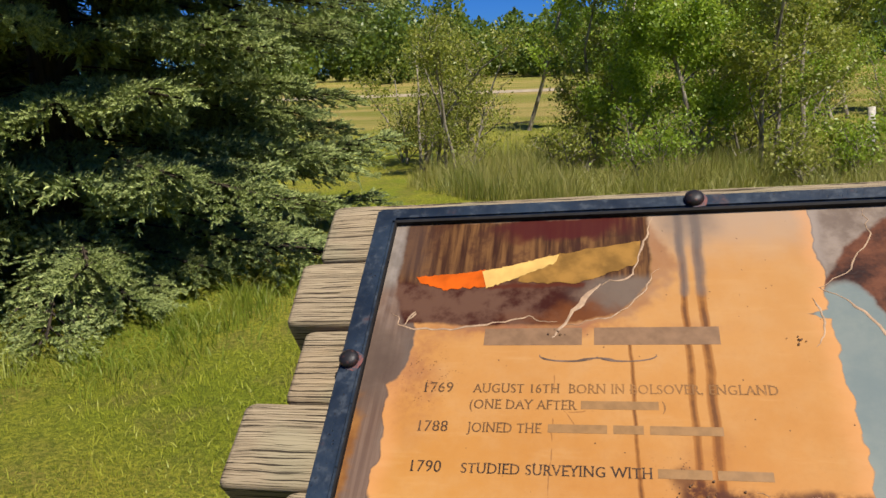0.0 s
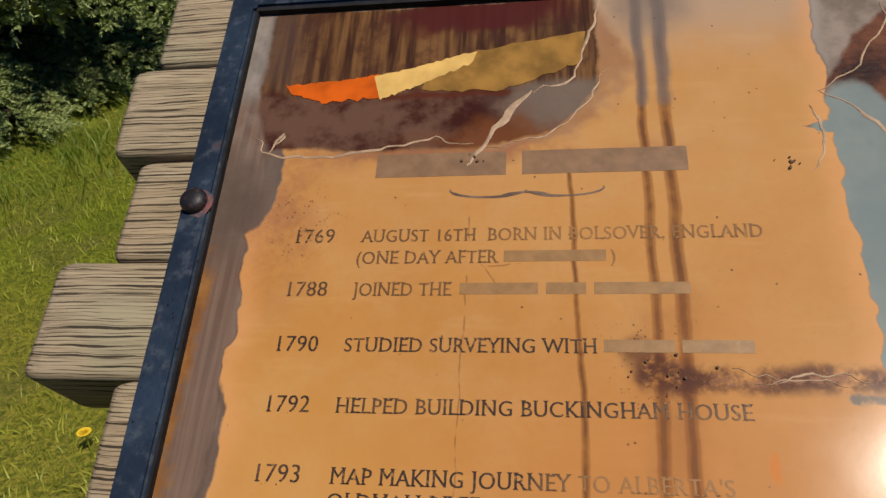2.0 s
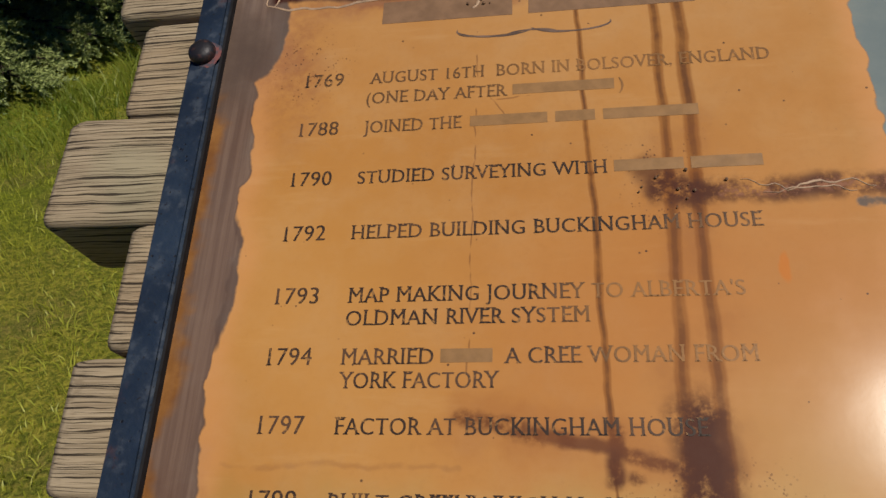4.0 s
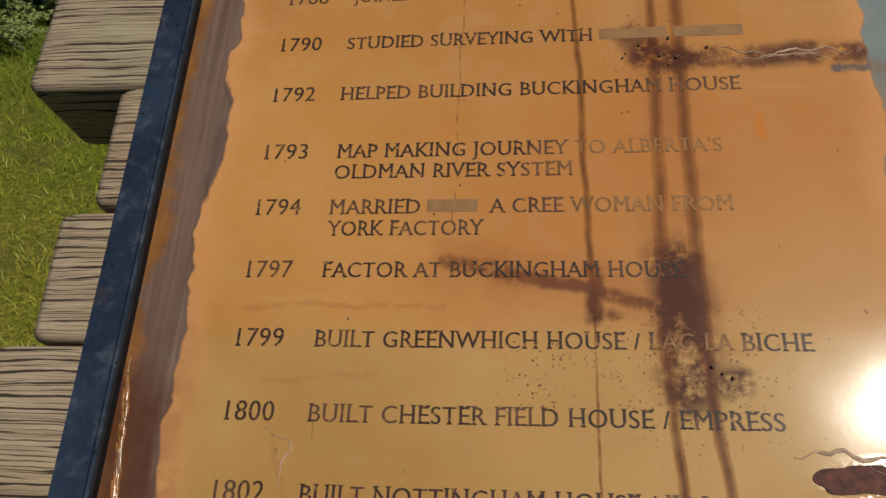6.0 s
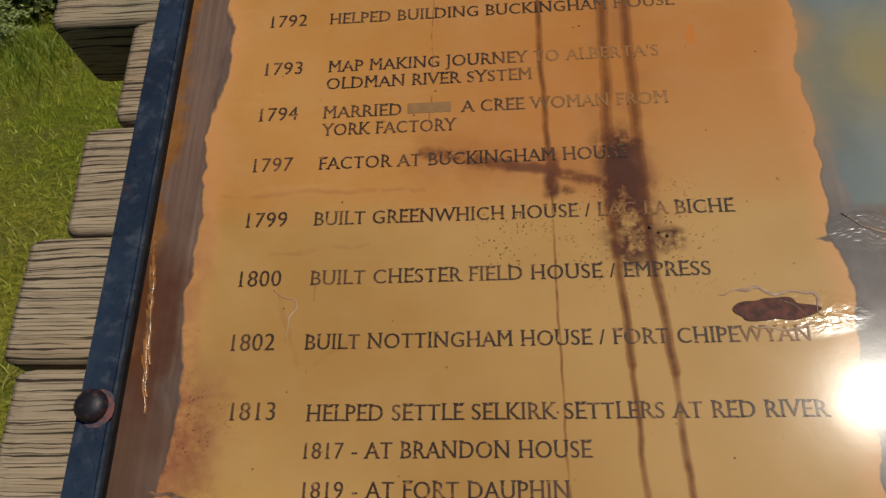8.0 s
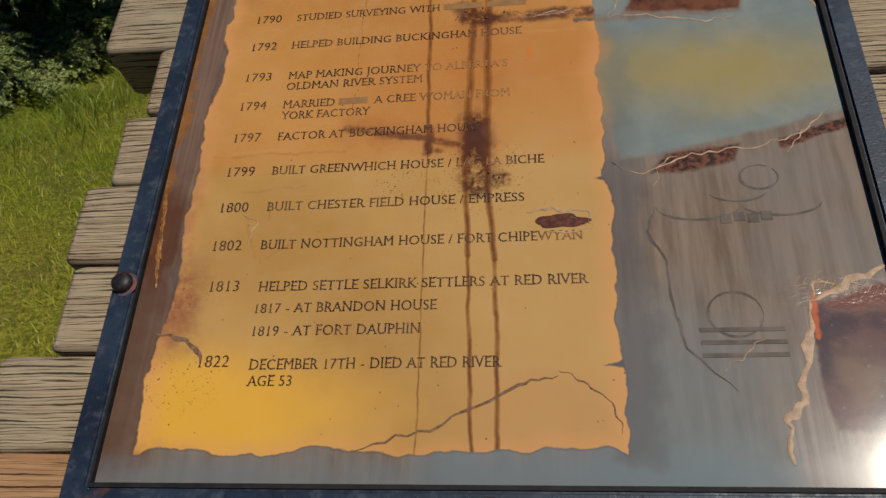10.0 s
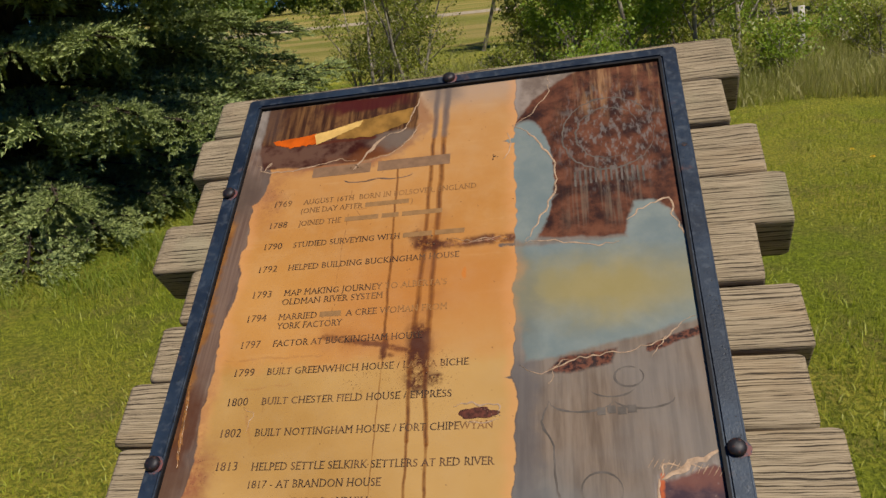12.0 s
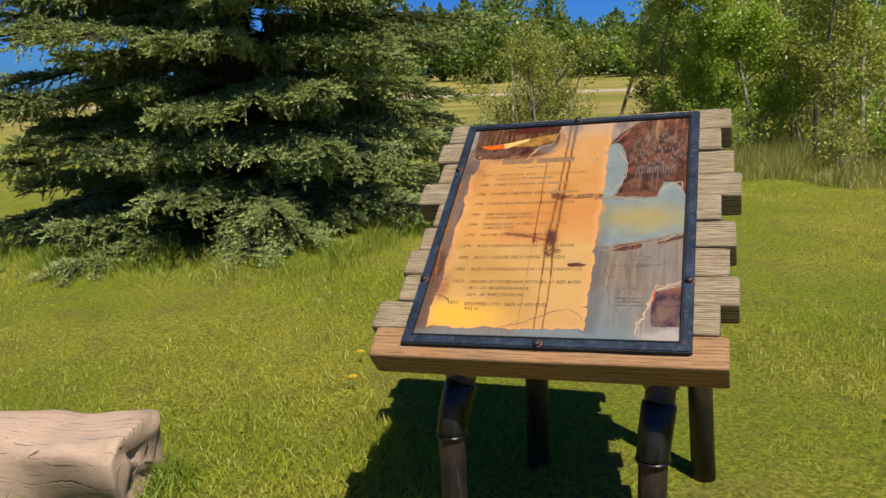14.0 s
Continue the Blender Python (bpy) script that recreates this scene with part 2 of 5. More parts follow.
def make_board_print():
    """The printed board under its clear film: parchment, blue and brown grounds, stains, runs and places where the film has gone."""
    m = Mat("printed_board")
    p = m.coord()
    flat = m.vec("MULTIPLY", p, (1, 1, 0))
    wave = m.vec("SUBTRACT", m.noise(flat, 26.0, 3.0, colour=True), (0.5, 0.5, 0.5))
    fray = m.vec("SUBTRACT", m.noise(flat, 95.0, 4.0, colour=True), (0.5, 0.5, 0.5))
    q = m.vec("ADD", flat, m.vec("ADD", m.vec("SCALE", wave, scale=0.030), m.vec("SCALE", fray, scale=0.010)))
    soft_q = m.vec("ADD", flat, m.vec("SCALE", wave, scale=0.05))
    n_big = m.noise(flat, 5.0, 4.0)
    n_mid = m.noise(flat, 24.0, 6.0, 0.65)
    n_fine = m.noise(flat, 160.0, 5.0, 0.65)
    grain = m.noise(m.scaled(flat, (70, 7, 1)), 1.0, 5.0, 0.6)

    def box(v, u0, u1, v0, v1, edge):
        d = m.vec("SUBTRACT", m.vec("ABSOLUTE", m.vec("SUBTRACT", v, ((u0 + u1) / 2, (v0 + v1) / 2, 0))), ((u1 - u0) / 2, (v1 - v0) / 2, 0))
        x, y, _ = m.split(d)
        return m.ramp(m.math("MAXIMUM", x, y), -edge, edge, 1.0, 0.0)

    def oval(v, u, w, ru, rv, edge):
        d = m.vec("LENGTH", m.vec("DIVIDE", m.vec("SUBTRACT", v, (u, w, 0)), (ru, rv, 1)))
        return m.ramp(d, 1 - edge, 1 + edge, 1.0, 0.0)

    def run(v, a, b, width, edge=0.5):
        ax, ay = a
        bx, by = b[0] - ax, b[1] - ay
        pa = m.vec("SUBTRACT", v, (ax, ay, 0))
        h = m.math("DIVIDE", m.vec("DOT_PRODUCT", pa, (bx, by, 0)), bx * bx + by * by, clamp=True)
        d = m.vec("LENGTH", m.vec("SUBTRACT", pa, m.vec("SCALE", (bx, by, 0), scale=h)))
        return m.ramp(d, width * (1 - edge), width * (1 + edge), 1.0, 0.0)

    def both(a, b):
        return m.math("MULTIPLY", a, b)

    def most(*masks):
        return functools.reduce(lambda a, b: m.math("MAXIMUM", a, b), masks)

    def less(a, b):
        return m.math("MULTIPLY", a, m.math("SUBTRACT", 1.0, b))

    def poly(v, pts, edge):
        """A convex patch, its corners counter-clockwise."""
        far = None
        for (x0, y0), (x1, y1) in zip(pts, pts[1:] + pts[:1]):
            ln = math.hypot(x1 - x0, y1 - y0)
            nx, ny = (y1 - y0) / ln, (x0 - x1) / ln
            d = m.math("SUBTRACT", m.vec("DOT_PRODUCT", v, (nx, ny, 0)), nx * x0 + ny * y0)
            far = d if far is None else m.math("MAXIMUM", far, d)
        return m.ramp(far, -edge, edge, 1.0, 0.0)

    def tint(col, mask, k, colour):
        return m.mix(m.math("MULTIPLY", mask, k), col, colour)

    bay = m.vec("SUBTRACT", m.noise(flat, 17.0, 2.0, colour=True), (0.5, 0.5, 0.5))
    q = m.vec("ADD", flat, m.vec("ADD", m.vec("SCALE", bay, scale=0.030), m.vec("ADD", m.vec("SCALE", wave, scale=0.010), m.vec("SCALE", fray, scale=0.0045))))
    near_q = m.vec("ADD", flat, m.vec("ADD", m.vec("SCALE", wave, scale=0.012), m.vec("SCALE", fray, scale=0.006)))
    u_, v_, _ = m.split(soft_q)

    # outline of the parchment, and of the lost patch at its head
    sheet = box(q, 0.034, 0.475, -0.850, 0.10, 0.0010)
    sheet = less(sheet, most(oval(near_q, 0.018, -0.185, 0.034, 0.055, 0.04), oval(near_q, 0.030, -0.405, 0.012, 0.05, 0.1), oval(near_q, 0.020, -0.675, 0.022, 0.05, 0.06)))
    sheet = less(sheet, most(run(near_q, (0.452, -0.361), (0.50, -0.359), 0.0032, 0.3), poly(near_q, [(0.462, -0.577), (0.52, -0.596), (0.52, -0.560)], 0.001),
                             poly(near_q, [(0.460, -0.773), (0.52, -0.789), (0.52, -0.757)], 0.001), poly(near_q, [(0.455, -0.150), (0.52, -0.172), (0.52, -0.125)], 0.001)))
    patch = most(box(near_q, 0.018, 0.300, -0.092, -0.004, 0.004), poly(near_q, [(0.018, -0.115), (0.036, -0.154), (0.120, -0.160), (0.205, -0.160), (0.268, -0.146), (0.306, -0.108), (0.304, -0.004), (0.018, -0.004)], 0.003))
    # soft waves in the clear film, crumpled where it has lifted
    normal = m.bump(m.math("ADD", m.noise(flat, 9.0, 2.0), m.math("MULTIPLY", n_mid, 0.08)), 0.10, 0.004)
    crinkle = m.noise(m.vec("ADD", m.scaled(flat, (50, 190, 1)), m.vec("SCALE", wave, scale=6.0)), 1.0, 2.0)
    crumpled = most(oval(flat, 0.510, -0.06, 0.05, 0.07, 0.5), oval(flat, 0.02, -0.05, 0.03, 0.09, 0.5), oval(flat, 0.440, -0.628, 0.035, 0.012, 0.5),
                    oval(flat, 0.665, -0.705, 0.06, 0.02, 0.5), oval(flat, 0.515, -0.568, 0.045, 0.014, 0.5))
    normal = m.bump(both(crinkle, crumpled), 0.22, 0.002, normal)
    rough = m.ramp(n_mid, 0.3, 0.7, 0.42, 0.60)
    coat = m.ramp(crumpled, 0.0, 1.0, 0.15, 0.24)

    def layer(colour, dust=0.05):
        return m.glossy_print(m.mix(m.ramp(n_mid, 0.4, 0.8, 0.0, dust), colour, (0.42, 0.36, 0.30)), rough, normal, coat)

    # ---- the printed ground
    # brown wood print over the whole board
    streak = m.noise(m.scaled(flat, (150, 4, 1)), 1.0, 4.0, 0.6)
    col = m.mix(m.ramp(grain, 0.3, 0.7), (0.110, 0.076, 0.054), (0.20, 0.148, 0.110))
    col = m.mix(m.ramp(streak, 0.5, 0.75, 0.0, 0.28), col, (0.25, 0.205, 0.165))
    col = m.mix(m.ramp(n_big, 0.4, 0.65, 0.0, 0.55), col, (0.165, 0.150, 0.140))
    # the strip beside the frame: purple-brown, amber at the edge, dark at head and foot
    margin = box(soft_q, -0.1, 0.045, -0.90, -0.10, 0.015)
    col = tint(col, margin, 0.85, m.mix(m.ramp(streak, 0.35, 0.65), (0.105, 0.060, 0.044), (0.16, 0.098, 0.070)))
    col = tint(col, box(soft_q, -0.05, 0.008, -0.66, -0.25, 0.006), 0.8, m.mix(m.ramp(n_mid, 0.3, 0.7), (0.16, 0.058, 0.012), (0.28, 0.115, 0.018)))
    col = tint(col, oval(soft_q, 0.012, -0.63, 0.020, 0.075, 0.5), 0.85, (0.075, 0.026, 0.012))
    col = tint(col, box(soft_q, -0.05, 0.04, -0.92, -0.69, 0.03), 0.75, (0.088, 0.045, 0.026))
    # bleached blue-grey along the foot
    col = tint(col, box(soft_q, 0.30, 0.9, -1.0, -0.846, 0.03), 0.8, (0.145, 0.175, 0.19))
    col = tint(col, box(soft_q, -0.1, 0.9, -1.0, -0.862, 0.015), 0.7, (0.125, 0.145, 0.155))
    col = tint(col, oval(soft_q, 0.52, -0.84, 0.09, 0.10, 0.7), 0.55, (0.12, 0.16, 0.175))
    # shade beside the parchment, put into the colour of the print
    col = tint(col, box(soft_q, 0.47, 0.505, -0.86, -0.55, 0.012), 0.6, (0.085, 0.080, 0.085))
    # pale grey haze along the head
    col = tint(col, box(soft_q, 0.28, 0.52, -0.09, 0.1, 0.05), 0.85, (0.27, 0.22, 0.19))

    line = less(box(q, 0.0325, 0.4765, -0.8515, 0.1, 0.0012), sheet)
    col = tint(col, line, 0.45, (0.07, 0.042, 0.034))
    # scorch marks and soft red burns
    col = tint(col, oval(soft_q, 0.010, -0.205, 0.032, 0.055, 0.5), 0.85, m.mix(n_mid, (0.055, 0.040, 0.034), (0.13, 0.085, 0.062)))
    # blue-grey ground with an olive bloom
    band = poly(near_q, [(0.466, -0.366), (0.49, -0.553), (0.54, -0.546), (0.65, -0.523), (0.80, -0.482), (0.80, -0.362)], 0.004)
    band = most(band, oval(near_q, 0.492, -0.235, 0.043, 0.125, 0.05), poly(near_q, [(0.632, -0.372), (0.724, -0.39), (0.700, -0.325), (0.680, -0.300), (0.652, -0.300), (0.640, -0.332)], 0.004))
    band = less(band, sheet)
    blue = m.mix(m.ramp(n_mid, 0.3, 0.7), (0.150, 0.178, 0.172), (0.195, 0.218, 0.20))
    blue = m.mix(m.ramp(n_big, 0.42, 0.62, 0.0, 0.5), blue, (0.12, 0.155, 0.165))
    blue = tint(blue, oval(soft_q, 0.595, -0.445, 0.125, 0.048, 0.8), 0.85, (0.265, 0.205, 0.070))
    # the parchment's shadow, coloured in as a dark edge on the blue
    blue = tint(blue, oval(soft_q, 0.475, -0.47, 0.03, 0.09, 0.6), 0.6, (0.11, 0.115, 0.10))
    # bare dark red layer where film and print are lost
    bare = most(poly(near_q, [(0.468, -0.125), (0.530, -0.270), (0.80, -0.30), (0.80, 0.05), (0.570, -0.006), (0.505, -0.060)], 0.003),
                poly(near_q, [(0.499, -0.350), (0.580, -0.358), (0.80, -0.362), (0.80, -0.20), (0.60, -0.20), (0.534, -0.277)], 0.003))
    bare = less(less(bare, band), sheet)
    red = m.mix(m.ramp(n_mid, 0.35, 0.65), (0.026, 0.012, 0.010), (0.125, 0.040, 0.018))
    red = tint(red, both(m.ramp(grain, 0.45, 0.7), box(soft_q, 0.57, 0.8, -0.10, 0.1, 0.05)), 0.9, (0.30, 0.16, 0.075))
    red = tint(red, both(oval(soft_q, 0.63, -0.16, 0.085, 0.105, 0.4), m.ramp(m.noise(m.scaled(flat, (120, 45, 1)), 1.0, 5.0, 0.7), 0.50, 0.60)), 0.6, (0.17, 0.155, 0.145))
    red = tint(red, both(box(soft_q, 0.56, 0.67, -0.33, -0.22, 0.03), m.ramp(streak, 0.48, 0.62)), 0.6, (0.145, 0.105, 0.075))
    col = tint(col, poly(near_q, [(0.48, -0.125), (0.56, -0.05), (0.62, 0.0), (0.62, 0.05), (0.49, 0.05)], 0.006), 0.7, m.mix(m.ramp(n_mid, 0.4, 0.65), (0.115, 0.080, 0.062), (0.24, 0.185, 0.15)))
    col = m.mix(bare, col, red)
    col = m.mix(band, col, blue)
    # damp has blurred the parchment into the blue
    damp = oval(soft_q, 0.474, -0.44, 0.024, 0.065, 0.5)
    col = tint(col, damp, 0.8, m.mix(m.ramp(u_, 0.452, 0.496), (0.44, 0.19, 0.045), (0.18, 0.17, 0.115)))
    strip = most(poly(near_q, [(0.518, -0.572), (0.592, -0.582), (0.600, -0.563), (0.660, -0.550), (0.656, -0.535), (0.535, -0.551)], 0.003), run(near_q, (0.65, -0.543), (0.716, -0.521), 0.006, 0.3))
    col = m.mix(strip, col, m.mix(m.ramp(n_fine, 0.42, 0.58), (0.022, 0.010, 0.010), (0.13, 0.045, 0.026)))
    # lost corner, purple brown, in a grey scraped surround
    scraped = poly(near_q, [(0.640, -0.712), (0.607, -0.845), (0.62, -0.90), (0.80, -0.90), (0.80, -0.67)], 0.006)
    col = tint(col, scraped, 0.65, m.mix(m.ramp(streak, 0.4, 0.65), (0.165, 0.135, 0.120), (0.27, 0.225, 0.20)))
    lost = poly(near_q, [(0.643, -0.722), (0.637, -0.795), (0.645, -0.833), (0.716, -0.836), (0.722, -0.706), (0.708, -0.700)], 0.003)
    purple = m.mix(m.ramp(n_mid, 0.4, 0.6), (0.038, 0.020, 0.030), (0.100, 0.052, 0.052))
    purple = tint(purple, oval(soft_q, 0.668, -0.785, 0.018, 0.03, 0.5), 0.7, (0.155, 0.095, 0.062))
    purple = tint(purple, oval(soft_q, 0.685, -0.712, 0.05, 0.014, 0.5), 0.8, (0.15, 0.055, 0.040))
    purple = tint(purple, m.ramp(n_fine, 0.62, 0.70), 0.4, (0.30, 0.24, 0.22))
    col = m.mix(lost, col, purple)
    col = tint(col, run(near_q, (0.645, -0.750), (0.648, -0.712), 0.0026), 0.8, (0.46, 0.095, 0.022))
    col = tint(col, oval(soft_q, 0.685, -0.866, 0.07, 0.025, 0.5), 0.7, (0.34, 0.295, 0.27))
    # milky haze of the lifted film in the corner
    col = tint(col, both(oval(soft_q, 0.012, -0.06, 0.026, 0.07, 0.6), m.ramp(n_mid, 0.4, 0.7)), 0.6, (0.30, 0.25, 0.22))

    ground = layer(col)

    # ---- the parchment
    par = m.mix(m.ramp(n_big, 0.35, 0.65), (0.385, 0.168, 0.042), (0.435, 0.205, 0.060))
    par = m.mix(m.ramp(n_mid, 0.35, 0.75, 0.0, 0.4), par, (0.44, 0.235, 0.082))
    par = m.mix(m.ramp(n_fine, 0.45, 0.7, 0.0, 0.22), par, (0.34, 0.15, 0.042))
    crease = m.noise(m.scaled(flat, (9, 60, 1)), 1.0, 4.0, 0.6)
    par = m.mix(m.ramp(crease, 0.55, 0.75, 0.0, 0.3), par, (0.53, 0.31, 0.13))
    par = tint(par, m.ramp(v_, -0.30, -0.12), 0.40, (0.44, 0.245, 0.100))
    par = tint(par, oval(soft_q, 0.36, -0.455, 0.16, 0.10, 0.7), 0.6, (0.41, 0.155, 0.036))
    par = tint(par, oval(soft_q, 0.10, -0.44, 0.09, 0.13, 0.8), 0.4, (0.50, 0.25, 0.065))
    par = tint(par, m.ramp(v_, -0.525, -0.56), 0.7, m.mix(m.ramp(n_big, 0.35, 0.65), (0.345, 0.205, 0.062), (0.42, 0.262, 0.090)))
    par = tint(par, oval(soft_q, 0.40, -0.66, 0.10, 0.17, 0.6), 0.6, (0.44, 0.265, 0.095))
    par = tint(par, oval(soft_q, 0.07, -0.82, 0.16, 0.06, 0.6), 0.9, (0.62, 0.33, 0.038))
    par = tint(par, oval(soft_q, 0.41, -0.82, 0.08, 0.05, 0.6), 0.5, (0.42, 0.22, 0.085))
    par = tint(par, m.ramp(v_, -0.10, -0.01), 0.8, (0.33, 0.235, 0.17))
    edge_glow = less(sheet, box(q, 0.048, 0.464, -0.842, 0.1, 0.012))
    par = tint(par, edge_glow, 0.5, (0.56, 0.26, 0.10))
    # fold lines across the sheet
    for a, b in (((0.05, -0.528), (0.20, -0.527)), ((0.09, -0.575), (0.16, -0.572)), ((0.10, -0.60), (0.118, -0.655)), ((0.13, -0.655), (0.155, -0.640))):
        par = tint(par, run(near_q, a, b, 0.0016, 0.8), 0.45, (0.30, 0.135, 0.045))
    col = par
    rim = less(oval(soft_q, 0.175, -0.078, 0.155, 0.094, 0.05), patch)
    col = tint(col, rim, 0.8, m.mix(n_mid, (0.20, 0.070, 0.026), (0.31, 0.18, 0.10)))
    for u, w, ru, rv, k in ((0.058, -0.225, 0.026, 0.055, 0.55), (0.19, -0.165, 0.14, 0.010, 0.6), (0.03, -0.865, 0.05, 0.02, 0.5), (0.042, -0.705, 0.030, 0.045, 0.9), (0.036, -0.62, 0.012, 0.08, 0.4), (0.012, -0.33, 0.014, 0.10, 0.5)):
        blot = both(oval(soft_q, u, w, ru, rv, 0.7), m.ramp(m.math("ADD", n_mid, m.math("MULTIPLY", n_fine, 0.4)), 0.45, 0.85))
        col = tint(col, blot, k, (0.21, 0.062, 0.030))

    # runs of rusty water: a wide soft stain with a thin dark core
    slack = m.vec("ADD", flat, m.vec("SCALE", wave, scale=0.006))
    for a, b, width, k in (((0.280, -0.165), (0.285, -0.33), 0.0021, 0.80), ((0.285, -0.33), (0.290, -0.53), 0.0024, 0.85), ((0.290, -0.53), (0.293, -0.86), 0.0010, 0.65),
                           ((0.338, 0.0), (0.337, -0.335), 0.0036, 0.85), ((0.337, -0.335), (0.331, -0.56), 0.0044, 0.88), ((0.331, -0.56), (0.335, -0.66), 0.0030, 0.92), ((0.335, -0.66), (0.342, -0.86), 0.0022, 0.85),
                           ((0.356, 0.0), (0.354, -0.335), 0.0046, 0.88), ((0.354, -0.335), (0.353, -0.56), 0.0046, 0.90), ((0.353, -0.56), (0.362, -0.665), 0.0034, 0.94), ((0.362, -0.665), (0.365, -0.86), 0.0024, 0.88)):
        wide_run = both(run(slack, a, b, width, 0.3), m.ramp(n_mid, 0.25, 0.6, 0.6, 1.0))
        col = tint(col, wide_run, k * 0.85, (0.185, 0.060, 0.010))
        col = tint(col, both(run(slack, a, b, width * 0.45, 0.5), m.ramp(n_mid, 0.35, 0.6, 0.4, 1.0)), k * 0.85, (0.070, 0.022, 0.008))
    col = tint(col, both(box(soft_q, 0.325, 0.37, -0.13, 0.02, 0.02), most(run(slack, (0.338, 0.0), (0.338, -0.12), 0.005), run(slack, (0.356, 0.0), (0.356, -0.12), 0.006))), 0.7, (0.12, 0.105, 0.098))
    col = tint(col, oval(soft_q, 0.348, 0.0, 0.030, 0.045, 0.8), 0.7, (0.13, 0.10, 0.085))
    halo = both(run(soft_q, (0.348, -0.30), (0.343, -0.56), 0.020, 0.9), m.ramp(n_mid, 0.3, 0.7))
    col = tint(col, halo, 0.5, (0.25, 0.080, 0.018))
    for a, b in (((0.206, -0.20), (0.203, -0.47)), ((0.125, -0.56), (0.124, -0.66)), ((0.22, -0.265), (0.27, -0.262)), ((0.215, -0.262), (0.228, -0.285))):
        crackle = run(m.vec("ADD", flat, m.vec("SCALE", wave, scale=0.010)), a, b, 0.0006, 0.5)
        col = tint(col, crackle, 0.6, (0.16, 0.065, 0.025))
    # smears, blots and speckle
    rough_mask = m.ramp(m.math("ADD", n_mid, m.math("MULTIPLY", n_fine, 0.45)), 0.58, 0.78)
    for a, b, width, k in (((0.200, -0.499), (0.262, -0.512), 0.0050, 0.85), ((0.262, -0.512), (0.340, -0.530), 0.0042, 0.9), ((0.290, -0.505), (0.290, -0.535), 0.0050, 0.95),
                           ((0.340, -0.50), (0.343, -0.575), 0.0160, 1.0), ((0.330, -0.346), (0.470, -0.348), 0.0085, 0.95), ((0.322, -0.33), (0.350, -0.35), 0.010, 0.75),
                           ((0.366, -0.573), (0.370, -0.572), 0.0085, 1.0), ((0.30, -0.533), (0.303, -0.533), 0.0035, 0.8)):
        smear = both(run(near_q, a, b, width, 0.6), rough_mask)
        col = tint(col, smear, k, (0.064, 0.017, 0.008))
    col = tint(col, run(soft_q, (0.20, -0.497), (0.31, -0.520), 0.014, 0.9), 0.35, (0.26, 0.085, 0.025))
    col = tint(col, both(run(near_q, (0.37, -0.347), (0.472, -0.347), 0.0042, 0.7), m.ramp(n_fine, 0.45, 0.6)), 0.7, (0.30, 0.13, 0.07))
    specks = m.ramp(m.voronoi(m.vec("ADD", flat, m.vec("SCALE", fray, scale=0.004)), 330.0), 0.14, 0.30, 1.0, 0.0)
    zone = most(oval(soft_q, 0.262, -0.570, 0.03, 0.022, 0.6), oval(soft_q, 0.345, -0.57, 0.05, 0.045, 0.6), oval(soft_q, 0.335, -0.335, 0.03, 0.03, 0.6),
                oval(soft_q, 0.06, -0.79, 0.04, 0.03, 0.6), oval(soft_q, 0.045, -0.70, 0.03, 0.03, 0.6), oval(soft_q, 0.07, -0.225, 0.03, 0.03, 0.6))
    col = tint(col, both(both(specks, zone), m.ramp(m.noise(flat, 110.0, 3.0), 0.46, 0.54)), 0.9, (0.065, 0.022, 0.014))
    rare = both(m.ramp(m.voronoi(flat, 95.0), 0.06, 0.10, 1.0, 0.0), m.ramp(m.noise(flat, 60.0, 2.0), 0.52, 0.60))
    col = tint(col, rare, 0.85, (0.06, 0.03, 0.02))
    col = tint(col, oval(near_q, 0.400, -0.403, 0.004, 0.009, 0.3), 0.8, (0.48, 0.15, 0.02))
    parchment = layer(col)

    # ---- the lost patch
    # lost patch at the head of the parchment
    brown = m.mix(m.ramp(m.noise(m.scaled(flat, (130, 9, 1)), 1.0, 4.0), 0.35, 0.65), (0.036, 0.014, 0.008), (0.150, 0.070, 0.026))
    brown = m.mix(m.ramp(n_mid, 0.5, 0.65, 0.0, 0.7), brown, (0.045, 0.016, 0.010))
    brown = tint(brown, oval(soft_q, 0.21, -0.018, 0.075, 0.024, 0.3), 0.95, (0.058, 0.010, 0.009))
    brown = tint(brown, box(soft_q, 0.0, 0.05, -0.09, 0.05, 0.02), 0.7, (0.075, 0.042, 0.030))
    low = m.ramp(m.split(near_q)[1], -0.104, -0.090, 1.0, 0.0)
    grey = m.mix(m.ramp(m.noise(flat, 20.0, 5.0, 0.65), 0.38, 0.58), (0.036, 0.008, 0.005), (0.105, 0.052, 0.034))
    grey = tint(grey, oval(soft_q, 0.275, -0.105, 0.045, 0.04, 0.6), 0.75, (0.15, 0.115, 0.090))
    grey = tint(grey, oval(soft_q, 0.24, -0.150, 0.07, 0.014, 0.6), 0.8, (0.135, 0.042, 0.012))
    brown = m.mix(low, brown, grey)
    col = brown
    col = tint(col, run(near_q, (0.13, -0.104), (0.23, -0.106), 0.0035, 0.7), 0.85, (0.075, 0.016, 0.007))
    lost_patch = layer(col, 0.0)
    return m.layered(ground, (sheet, parchment), (patch, lost_patch))


BOARD = make_board_print()


def plain(name, colour, rough=0.6, vary=0.15, scale=60.0, spec=0.4):
    m = Mat(name)
    n = m.noise(m.coord(), scale, 5.0)
    darker = tuple(c * (1 - vary) for c in colour)
    lighter = tuple(min(1, c * (1 + vary)) for c in colour)
    return m.surface(m.mix(m.ramp(n, 0.3, 0.7), darker, lighter), rough, m.bump(n, 0.15, 0.002), spec=spec)


